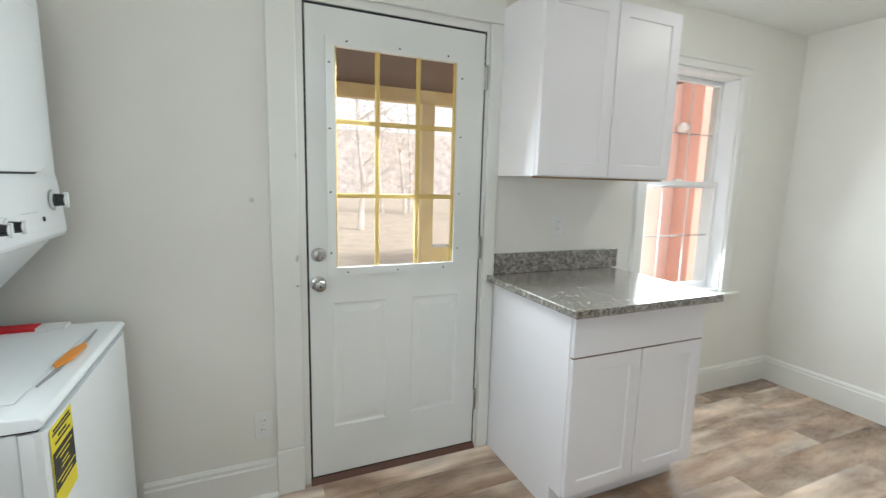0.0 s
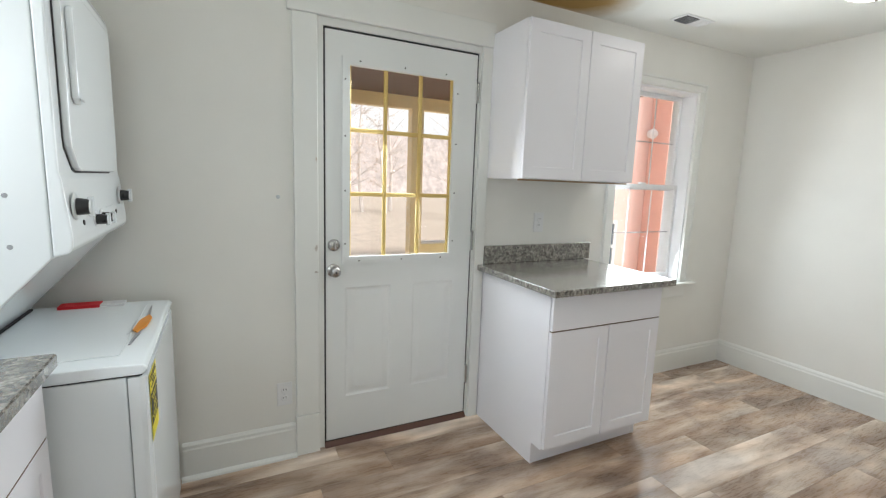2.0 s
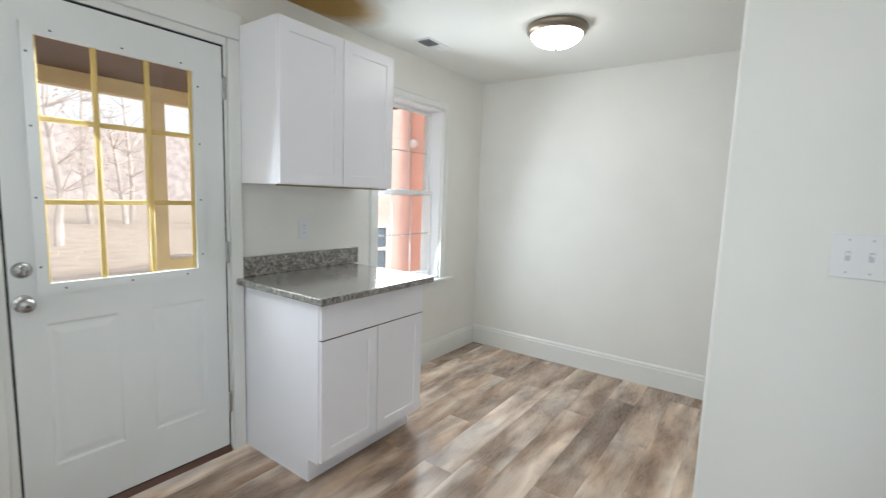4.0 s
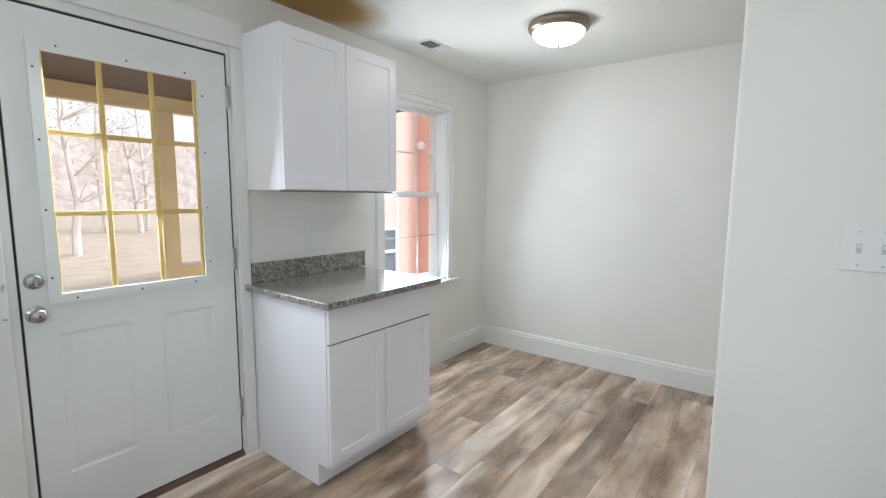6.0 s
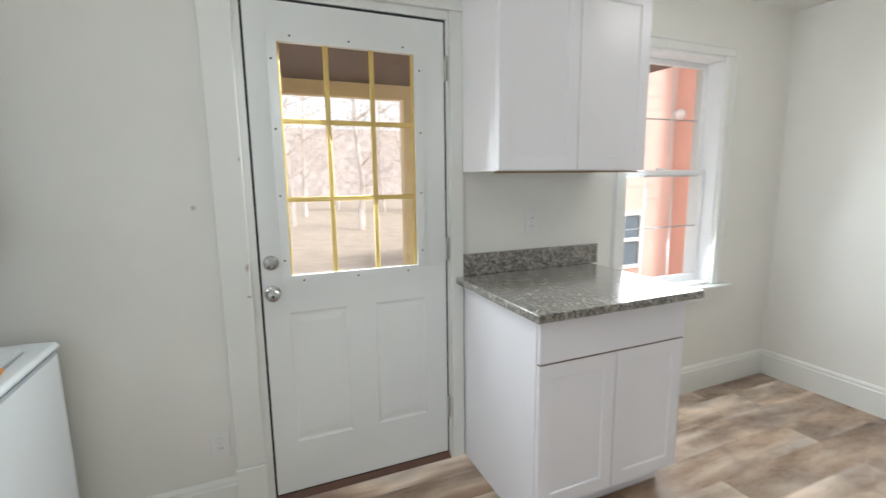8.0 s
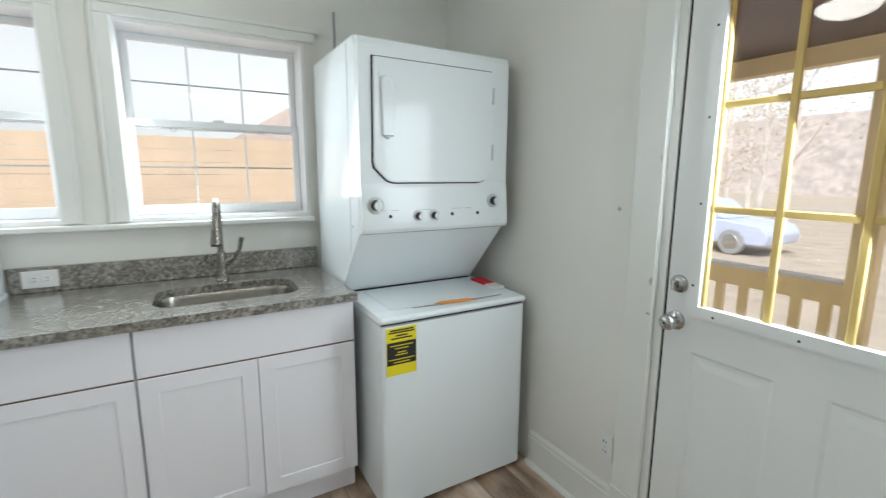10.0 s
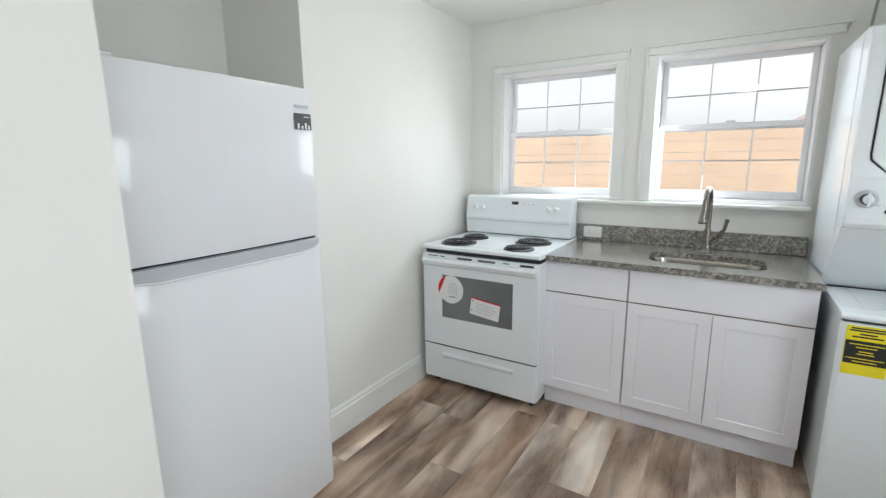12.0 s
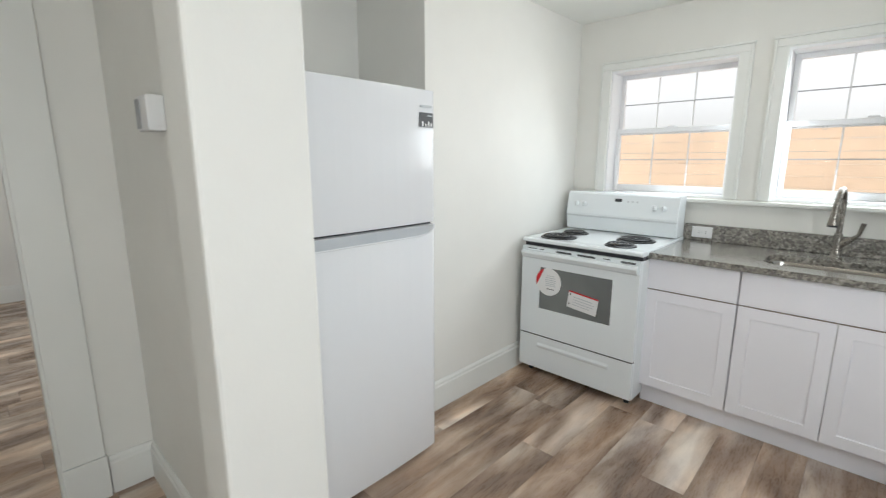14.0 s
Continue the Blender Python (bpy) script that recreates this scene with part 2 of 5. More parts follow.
def part(name, bm, material, parent=None, label=""):
    """Links bm, given in world metres, as one mesh under parent."""
    me = bpy.data.meshes.new(name)
    bm.to_mesh(me)
    bm.free()
    me.materials.append(material)
    ob = new(name, me)
    if parent is not None:
        up, off = parent, Vector((0, 0, 0))
        while up is not None:
            off += up.location
            up = up.parent
        ob.parent = parent
        me.transform(Matrix.Translation(-off))
    if label:
        ob["label"] = label
    return ob


def smooth(ob, angle=40):
    me = ob.data
    me.polygons.foreach_set("use_smooth", [True] * len(me.polygons))
    me.set_sharp_from_angle(angle=radians(angle))
    return ob


def box(x0, x1, y0, y1, z0, z1, bevel=0.0, seg=2, bm=None):
    bm = bm or bmesh.new()
    g = bmesh.ops.create_cube(bm, size=1.0, matrix=Matrix.LocRotScale(((x0 + x1) / 2, (y0 + y1) / 2, (z0 + z1) / 2), None, (abs(x1 - x0), abs(y1 - y0), abs(z1 - z0))))
    if bevel > 0:
        edges = list({e for vv in g["verts"] for e in vv.link_edges})
        bmesh.ops.bevel(bm, geom=edges, offset=bevel, segments=seg, affect="EDGES", profile=0.5)
    return bm


def prism(outline, axis, a, b, bevel=0.0, seg=2):
    """Extrudes a 2D outline along an axis from a to b. axis x: outline is (y, z); y: (x, z); z: (x, y)."""
    bm = bmesh.new()

    def at(p, w):
        return {"x": (w, p[0], p[1]), "y": (p[0], w, p[1]), "z": (p[0], p[1], w)}[axis]

    low = [bm.verts.new(at(p, a)) for p in outline]
    top = [bm.verts.new(at(p, b)) for p in outline]
    n = len(outline)
    bm.faces.new(low)
    bm.faces.new(top)
    for i in range(n):
        bm.faces.new((low[i], low[(i + 1) % n], top[(i + 1) % n], top[i]))
    bmesh.ops.recalc_face_normals(bm, faces=bm.faces)
    if bevel > 0:
        bmesh.ops.bevel(bm, geom=list(bm.edges), offset=bevel, segments=seg, affect="EDGES", profile=0.5)
    return bm


def lathe(profile, centre, axis="z", steps=32):
    """Turns a profile of (radius, height) about an axis through centre."""
    bm = bmesh.new()
    rings = []
    for r, hgt in profile:
        ring = []
        for k in range(steps if r > 1e-6 else 1):
            a = 2 * math.pi * k / steps
            u, v = r * math.cos(a), r * math.sin(a)
            p = {"z": (u, v, hgt), "y": (u, hgt, v), "x": (hgt, u, v)}[axis]
            ring.append(bm.verts.new(Vector(p) + Vector(centre)))
        rings.append(ring)
    for p, q in zip(rings, rings[1:]):
        for k in range(steps):
            a, b2 = p[k % len(p)], p[(k + 1) % len(p)]
            c, d = q[(k + 1) % len(q)], q[k % len(q)]
            vs = list(dict.fromkeys((a, b2, c, d)))
            if len(vs) > 2:
                bm.faces.new(vs)
    bmesh.ops.recalc_face_normals(bm, faces=bm.faces)
    return bm


def tube(points, radius, steps=12, radii=None):
    """A round tube along points."""
    bm = bmesh.new()
    pts = [Vector(p) for p in points]
    rings, last = [], None
    for i, p in enumerate(pts):
        d = (pts[min(i + 1, len(pts) - 1)] - pts[max(i - 1, 0)]).normalized()
        side = last - d * last.dot(d) if last is not None else d.orthogonal()
        side.normalize()
        last = side
        up = d.cross(side)
        r = radii[i] if radii else radius
        rings.append([bm.verts.new(p + side * (r * math.cos(2 * math.pi * k / steps)) + up * (r * math.sin(2 * math.pi * k / steps))) for k in range(steps)])
    for a, b2 in zip(rings, rings[1:]):
        for k in range(steps):
            bm.faces.new((a[k], a[(k + 1) % steps], b2[(k + 1) % steps], b2[k]))
    bm.faces.new(rings[0][::-1])
    bm.faces.new(rings[-1])
    bmesh.ops.recalc_face_normals(bm, faces=bm.faces)
    return bm


def wall_mesh(axis, face, back, u0, u1, z0, z1, holes=()):
    """A wall with thickness and real openings. axis x: the wall stands in a plane of constant x and u is y."""
    us = sorted({u0, u1, *[h[i] for h in holes for i in (0, 1)]})
    zs = sorted({z0, z1, *[h[i] for h in holes for i in (2, 3)]})
    bm, seen = bmesh.new(), {}

    def vert(w, u, z):
        k = (w, u, z)
        if k not in seen:
            seen[k] = bm.verts.new((w, u, z) if axis == "x" else (u, w, z))
        return seen[k]

    def solid(i, j):
        if not (0 <= i < len(us) - 1 and 0 <= j < len(zs) - 1):
            return False
        cu, cz = (us[i] + us[i + 1]) / 2, (zs[j] + zs[j + 1]) / 2
        return not any(h[0] < cu < h[1] and h[2] < cz < h[3] for h in holes)

    for i in range(len(us) - 1):
        for j in range(len(zs) - 1):
            if not solid(i, j):
                continue
            a, b2, c, d = us[i], us[i + 1], zs[j], zs[j + 1]
            for w in (face, back):
                bm.faces.new([vert(w, *p) for p in ((a, c), (b2, c), (b2, d), (a, d))])
            for di, dj, p, q in ((-1, 0, (a, c), (a, d)), (1, 0, (b2, c), (b2, d)), (0, -1, (a, c), (b2, c)), (0, 1, (a, d), (b2, d))):
                if not solid(i + di, j + dj):
                    bm.faces.new((vert(face, *p), vert(face, *q), vert(back, *q), vert(back, *p)))
    bmesh.ops.recalc_face_normals(bm, faces=bm.faces)
    return bm


def structure(name, bm, material, label, category):
    return tagged(part(name, bm, material), label, category, kind="structure")


# ---------------------------------------------------------------- the rooms
XW, XE, YN, YS, H = -1.45, 3.18, 0.0, -2.80, 2.35
YB = -3.34                       # back of the fridge alcove and of the hall
AX0, AX1 = 0.11, 1.185           # fridge alcove
PX1 = 1.425                      # outer face of the wall end

# openings: u0, u1, z0, z1
DOOR_HOLE = (-0.040, 0.835, 0.0, 2.075)
NWIN = (1.85, 2.59, 0.69, 2.03)
WWIN1 = (-2.562, -1.798, 1.176, 2.005)
WWIN2 = (-1.578, -0.812, 1.176, 2.005)
HALL_DOOR = (1.62, 2.42, 0.0, 2.04)

structure("wall_north", wall_mesh("y", YN, YN + 0.18, XW - 0.2, XE + 0.12, 0, H, [DOOR_HOLE, NWIN]), WALL, "off-white painted plaster wall with outside door and window", "wall")
structure("wall_west", wall_mesh("x", XW, XW - 0.2, YS - 0.12, YN, 0, H, [WWIN1, WWIN2]), WALL, "off-white painted wall with two windows over the sink", "wall")
structure("wall_east", wall_mesh("x", XE, XE + 0.12, YB, YN, 0, H), WALL, "plain off-white painted wall", "wall")
structure("wall_south", wall_mesh("y", YS, YS - 0.12, XW, AX0, 0, H), WALL, "off-white painted wall beside the stove", "wall")
structure("wall_alcove_side", wall_mesh("x", AX0, AX0 - 0.12, YB, YS - 0.12, 0, H), WALL, "olive-white side wall of the fridge alcove", "wall")
structure("wall_back", wall_mesh("y", YB, YB - 0.12, AX0 - 0.12, XE + 0.12, 0, H, [HALL_DOOR]), WALL, "off-white painted wall with an open doorway", "wall")
structure("wall_partition", prism([(AX1, YB), (AX1, -2.053), (PX1, -2.053), (PX1, -2.20), (1.31, -2.20), (1.31, YB)], "z", -0.02, H + 0.02, 0.008), WALL, "off-white painted partition ending in a wider rounded wall end", "wall")
structure("ceiling", box(XW - 0.2, XE + 0.12, YB - 0.12, 0.18, H, H + 0.1), CEILING, "white ceiling with a brown water stain", "ceiling")
structure("floor", box(XW - 0.2, XE + 0.12, YB - 0.12, 0.18, -0.12, -0.008), DARK, "subfloor under the vinyl planks", "floor")

# room behind the doorway
BX0, BX1, BY = 0.2, 3.6, -7.3
structure("far_room_wall_west", wall_mesh("x", BX0, BX0 - 0.12, BY, YB - 0.12, 0, H, [(-6.2, -4.6, 0.8, 2.0)]), WALL, "pale painted wall of the next room", "wall")
structure("far_room_wall_east", wall_mesh("x", BX1, BX1 + 0.12, BY, YB - 0.12, 0, H), WALL, "pale painted wall of the next room", "wall")
structure("far_room_wall_south", wall_mesh("y", BY, BY - 0.12, BX0 - 0.12, BX1 + 0.12, 0, H), WALL, "pale painted wall of the next room", "wall")
structure("far_room_ceiling", box(BX0 - 0.12, BX1 + 0.12, BY - 0.12, YB - 0.12, H, H + 0.1), CEILING, "white ceiling of the next room", "ceiling")
structure("far_room_floor", box(BX0 - 0.12, BX1 + 0.12, BY - 0.12, YB - 0.121, -0.12, -0.008), DARK, "grey-brown plank floor of the next room", "floor")

# ---------------------------------------------------------------- outside door
def screw_head(p, axis, parent):
    prof = [(0, -0.0015), (0.003, -0.0015), (0.004, 0.0)]
    return part("screw", lathe(prof, p, axis, 10), DARK, parent)


def panel_bm(x0, x1, z0, z1, y):
    """A pressed door panel: a groove round a raised field."""
    bm = bmesh.new()
    rings = []
    for inset, d in ((0, 0.0), (0.010, 0.005), (0.020, 0.005), (0.045, 0.001)):
        rings.append([bm.verts.new((x, y + d, z)) for x, z in ((x0 + inset, z0 + inset), (x1 - inset, z0 + inset), (x1 - inset, z1 - inset), (x0 + inset, z1 - inset))])
    for a, b2 in zip(rings, rings[1:]):
        for k in range(4):
            bm.faces.new((a[k], a[(k + 1) % 4], b2[(k + 1) % 4], b2[k]))
    bm.faces.new(rings[-1])
    bmesh.ops.recalc_face_normals(bm, faces=bm.faces)
    return bm


def build_door():
    door = thing("door_1", (0.405, 0.05, 0.015), "closed white steel door with nine yellow-framed glass lights", "door", kind="structure")
    lite = (0.115, 0.672, 0.972, 1.882)
    p1, p2 = (0.105, 0.345, 0.255, 0.825), (0.465, 0.70, 0.255, 0.825)
    part("door_slab", wall_mesh("y", 0.03, 0.072, 0.012, 0.8035, 0.030, 2.018, [lite, p1, p2]), DOORP, door)
    for p in (p1, p2):
        part("door_panel", panel_bm(*p, 0.03), DOORP, door)
    # raised frame of the glazed light, a four-sided moulding
    a, b2, c, d = lite
    w = 0.028
    frame_1 = part("glazing_frame", wall_mesh("y", 0.017, 0.030, a - w, b2 + w, c - w, d + w, [(a + 0.008, b2 - 0.008, c + 0.008, d - 0.008)]), DOORP, door)
    for k in range(3):
        x = a - w / 2 + (b2 - a + w) * (0.12 + 0.38 * k)
        for z in (c - w / 2, d + w / 2):
            screw_head((x, 0.017, z), "y", frame_1)
    for k in range(4):
        z = c + (d - c) * (0.08 + 0.28 * k)
        for x in (a - w / 2, b2 + w / 2):
            screw_head((x, 0.017, z), "y", frame_1)
    pane = part("glass_pane", box(a + 0.001, b2 - 0.001, 0.049, 0.053, c + 0.001, d - 0.001), GLASS, door, "clear glass pane")
    pane.visible_shadow = False
    # yellow unpainted bars and border
    for x in (0.304, 0.487):
        part("glazing_bar", box(x - 0.010, x + 0.010, 0.036, 0.047, c, d, 0.003, 1), MUNTIN, door, "yellowed glazing bar")
    for z in (1.284, 1.587):
        for x0, x1 in ((a, 0.294), (0.314, 0.477), (0.497, b2)):
            part("glazing_bar", box(x0, x1, 0.036, 0.047, z - 0.010, z + 0.010, 0.003, 1), MUNTIN, door, "yellowed glazing bar")
    for x in (a + 0.012, b2 - 0.012):
        part("glazing_bead", box(x - 0.005, x + 0.005, 0.032, 0.048, c, d, 0.002, 1), MUNTIN, door, "yellowed glazing bead")
    # deadbolt and knob
    bolt = part("deadbolt", lathe([(0, -0.016), (0.018, -0.016), (0.026, -0.010), (0.030, -0.001), (0.030, 0.0)], (0.050, 0.03, 1.037), "y", 28), CHROME, door, "satin chrome deadbolt rose")
    smooth(bolt)
    part("thumb_turn", box(0.045, 0.055, -0.012, 0.014, 1.022, 1.052, 0.003), CHROME, bolt)
    knob = part("door_knob", lathe([(0, -0.062), (0.016, -0.061), (0.024, -0.054), (0.027, -0.043), (0.024, -0.033), (0.012, -0.026), (0.010, -0.012), (0.022, -0.009), (0.031, -0.004), (0.032, 0.0)], (0.048, 0.03, 0.914), "y", 28), CHROME, door, "round satin chrome knob")
    smooth(knob)
    part("key_cylinder", box(0.044, 0.052, -0.0345, -0.031, 0.910, 0.918, 0.001, 1), DARK, knob)
    for z in (1.826, 1.04, 0.262):
        hinge = part("hinge", tube([(0.8085, 0.020, z - 0.05), (0.8085, 0.020, z + 0.05)], 0.0065, 10), CHROME, door, "painted butt hinge with bare knuckle")
        smooth(hinge)
        part("hinge_leaf", box(0.8040, 0.8080, 0.022, 0.031, z - 0.05, z + 0.05), TRIM, hinge)
        part("hinge_pin", lathe([(0, 0.008), (0.005, 0.007), (0.0075, 0.002), (0.0075, 0.0)], (0.8085, 0.020, z + 0.05), "z", 10), CHROME, hinge)
    part("door_sweep", box(0.013, 0.803, 0.034, 0.07, 0.0235, 0.0298), DARK, door, "black rubber door sweep")
    door.location.y -= 0.028
    # frame
    fr = thing("door_frame", (0.405, 0.0, 0), "white painted door casing with plinth block", "door frame", kind="structure")
    part("jamb", box(-0.0398, 0.0025, 0.0, 0.18, 0, 2.074), TRIM, fr)
    part("jamb", box(0.8125, 0.8348, 0.0, 0.18, 0, 2.074), TRIM, fr)
    part("head_jamb", box(0.0025, 0.8125, 0.0, 0.18, 2.029, 2.074), TRIM, fr)
    part("door_stop", box(0.0027, 0.020, 0.046, 0.08, 0.023, 2.0288), DARK, fr, "dark weatherstrip stop")
    part("door_stop", box(0.796, 0.8123, 0.046, 0.08, 0.023, 2.0288), DARK, fr, "dark weatherstrip stop")
    part("door_stop", box(0.020, 0.796, 0.046, 0.08, 2.010, 2.0288), DARK, fr, "dark weatherstrip stop")
    part("weatherstrip", box(0.0027, 0.0115, 0.0065, 0.0455, 0.023, 2.0285), DARK, fr, "black foam weatherstrip")
    part("weatherstrip", box(0.0115, 0.812, 0.0065, 0.0455, 2.0185, 2.0285), DARK, fr, "black foam weatherstrip")
    part("weatherstrip", box(0.8040, 0.8122, 0.0065, 0.0455, 0.023, 2.0180), DARK, fr, "black foam weatherstrip")
    part("casing", box(-0.134, -0.026, -0.022, -0.0003, 0.205, 2.062, 0.004), WORN_TRIM, fr, "white casing with rusty scuffs by the latch")
    part("plinth_block", box(-0.138, -0.025, -0.028, -0.0003, 0.0, 0.204, 0.004), TRIM, fr)
    part("casing", box(0.823, 0.884, -0.022, -0.0003, 0.0, 2.062, 0.004), TRIM, fr)
    part("head_casing", box(-0.154, 0.895, -0.024, -0.0003, 2.063, 2.185, 0.004), TRIM, fr)
    tagged(part("door_threshold", prism([(-0.018, 0.0), (-0.012, 0.010), (0.0, 0.0225), (0.18, 0.0225), (0.18, 0.0)], "x", 0.0028, 0.8122), painted("red_brown_threshold", (0.12, 0.055, 0.038), 0.5, 0.2)), "worn reddish-brown wooden door threshold", "threshold", kind="structure")


build_door()


# ---------------------------------------------------------------- windows
def build_window(name, axis, hole, label, casings, head_top, casing_w, glass_d, stool=None, apron=None, hooks=2):
    """A double-hung vinyl window. u runs along the wall, d outward from the wall's face."""
    u0, u1, z0, z1 = hole

    def bx(a, b2, d0, d1, c, e, bevel=0.0):
        if axis == "y":
            return box(a, b2, YN + d0, YN + d1, c, e, bevel)
        return box(XW - d1, XW - d0, a, b2, c, e, bevel)

    base = (u0 + u1) / 2
    win = thing(name, (base, YN + 0.1, z0) if axis == "y" else (XW - 0.1, base, z0), label, "window", kind="structure")
    t = 0.014
    depth = 0.2 if axis == "x" else 0.18
    part("jamb", bx(u0, u0 + t, 0.0, depth, z0, z1), VINYL, win)
    part("jamb", bx(u1 - t, u1, 0.0, depth, z0, z1), VINYL, win)
    part("head_jamb", bx(u0 + t, u1 - t, 0.0, depth, z1 - t, z1), VINYL, win)
    part("sill_board", bx(u0 + t, u1 - t, 0.0, depth + 0.03, z0, z0 + t), VINYL, win)
    if casings[0]:
        part("casing", bx(u0 - casing_w, u0 + 0.006, -0.022, -0.0003, z0, z1 + 0.004, 0.004), TRIM, win)
        part("back_band", bx(u0 - casing_w - 0.014, u0 - casing_w, -0.025, -0.0003, z0, head_top, 0.003), TRIM, win)
    if casings[1]:
        part("casing", bx(u1 - 0.006, u1 + casing_w, -0.022, -0.0003, z0, z1 + 0.004, 0.004), TRIM, win)
        part("back_band", bx(u1 + casing_w, u1 + casing_w + 0.014, -0.025, -0.0003, z0, head_top, 0.003), TRIM, win)
    part("head_casing", bx(u0 - casing_w, u1 + casing_w, -0.022, -0.0003, z1 + 0.0045, head_top, 0.004), TRIM, win)
    part("head_cap", bx(u0 - casing_w - 0.018, u1 + casing_w + 0.018, -0.028, -0.0003, head_top + 0.0005, head_top + 0.016, 0.004), TRIM, win)
    if stool:
        part("window_sill", bx(stool[0], stool[1], -0.055, -0.0003, z0 - 0.022, z0 - 0.0005, 0.006), TRIM, win)
    if apron:
        part("apron", bx(apron[0], apron[1], -0.018, -0.0003, z0 - 0.11, z0 - 0.0225, 0.004), TRIM, win)
    mid = (z0 + z1) / 2 + 0.012
    a, b2 = u0 + t + 0.002, u1 - t - 0.002
    fw = 0.027
    for nm, d0, lo, hi in (("upper_sash", glass_d, mid - 0.02, z1 - t), ("lower_sash", glass_d - 0.032, z0 + t + 0.001, mid + 0.02)):
        sash = part(nm, bx(a, a + fw, d0, d0 + 0.028, lo, hi, 0.003), VINYL, win)
        part("stile", bx(b2 - fw, b2, d0, d0 + 0.028, lo, hi, 0.003), VINYL, sash)
        part("top_rail", bx(a + fw, b2 - fw, d0 + 0.001, d0 + 0.027, hi - 0.030, hi, 0.003), VINYL, sash)
        part("bottom_rail", bx(a + fw, b2 - fw, d0 + 0.001, d0 + 0.027, lo, lo + (0.045 if nm == "lower_sash" else 0.036), 0.003), VINYL, sash)
        zb, zt = lo + 0.036, hi - 0.030
        g = part("pane", bx(a + fw - 0.004, b2 - fw + 0.004, d0 + 0.012, d0 + 0.016, zb - 0.004, zt + 0.004), GLASS, sash, "clear window pane")
        g.visible_shadow = False
        zm = (zb + zt) / 2
        for k in (1, 2):
            u = a + fw + (b2 - a - 2 * fw) * k / 3
            part("grid_bar", bx(u - 0.004, u + 0.004, d0 + 0.017, d0 + 0.021, zb, zt), VINYL, sash, "slim white grille bar")
        part("grid_bar", bx(a + fw, b2 - fw, d0 + 0.0215, d0 + 0.0255, zm - 0.0035, zm + 0.0035), GRID, sash, "slim grey-white grille bar")
        if nm == "lower_sash":
            for k in range(hooks):
                u = a + fw + (b2 - a - 2 * fw) * (0.22 + 0.56 * k)
                loop = [(u - 0.010, zt - 0.002), (u - 0.007, zt - 0.022), (u + 0.007, zt - 0.022), (u + 0.010, zt - 0.002)]
                pts = [(p, YN + d0 + 0.008, q) if axis == "y" else (XW - d0 - 0.008, p, q) for p, q in loop]
                part("tilt_latch", tube(pts, 0.0016, 6), GREY, sash, "small wire tilt latch")
    part("sash_lock", bx((u0 + u1) / 2 - 0.025, (u0 + u1) / 2 + 0.025, glass_d - 0.034, glass_d - 0.004, mid + 0.0205, mid + 0.032, 0.003), VINYL, win)
    return win


GRID = painted("window_grille", (0.42, 0.42, 0.45), 0.4, 0.02)
build_window("window_1", "y", NWIN, "white double-hung window facing a salmon house", (True, True), 2.075, 0.050, 0.105, (1.69, 2.735), (1.79, 2.655), 2)
build_window("window_2", "x", WWIN1, "white double-hung window with grilles above the stove", (True, True), 2.050, 0.050, 0.150)
build_window("window_3", "x", WWIN2, "white double-hung window with grilles above the sink", (True, False), 2.050, 0.050, 0.150)
tagged(part("window_ledge", box(XW + 0.0003, XW + 0.055, -2.69, -0.80, 1.148, 1.170, 0.005), TRIM), "continuous white wooden ledge under both sink windows", "window ledge", kind="structure")

# daylight of the openings
window_daylight("daylight_door", look((0.39, 0.004, 1.42), (-0.05, -1.0, 1.13)), 0.50, 0.82, 9.0)
window_daylight("daylight_north", look((2.22, 0.03, 1.36), (1.85, -1.0, 1.10)), 0.62, 1.10, 14.0)
window_daylight("daylight_west", look((XW - 0.02, -2.18, 1.59), (0.0, -1.6, 1.14)), 0.62, 0.68, 3.8)
window_daylight("daylight_west", look((XW - 0.02, -1.22, 1.59), (0.0, -1.85, 1.14)), 0.58, 0.68, 5.6)
window_daylight("daylight_far_room", look((BX0 - 0.14, -5.4, 1.4), (2.0, -5.4, 0.6)), 1.5, 1.1, 14)


# ---------------------------------------------------------------- skirting
def skirting(name, axis, face, sign, u0, u1):
    """Tall baseboard with a stepped cap. sign: the side on which the room lies."""
    prof = [(0.0003, 0.0), (0.017, 0.0), (0.017, 0.138), (0.013, 0.145), (0.013, 0.158), (0.006, 0.170), (0.0003, 0.170)]
    pts = [(face + sign * d, z) for d, z in prof]
    ob = part(name, prism(pts, "x" if axis == "y" else "y", u0, u1), TRIM)
    return tagged(ob, "tall white painted baseboard with moulded cap", "baseboard", kind="structure")


skirting("baseboard", "y", YN, -1, -0.62, -0.1385)
skirting("baseboard", "y", YN, -1, 1.64, XE - 0.018)
skirting("baseboard", "x", XE, -1, YB + 0.0005, YN)
skirting("baseboard", "y", YS, 1, -0.80, AX0)
skirting("baseboard", "y", YB, 1, 1.31, 1.475)
skirting("baseboard", "x", 1.31, 1, YB + 0.018, -2.2005)
skirting("baseboard", "y", BY, 1, BX0, BX1)
tagged(part("shoe_moulding", prism([(-0.0175, 0), (-0.036, 0), (-0.034, 0.010), (-0.027, 0.017), (-0.0175, 0.019)], "x", -0.628, -0.136), TRIM), "white quarter-round shoe moulding along the baseboard", "moulding", kind="structure")

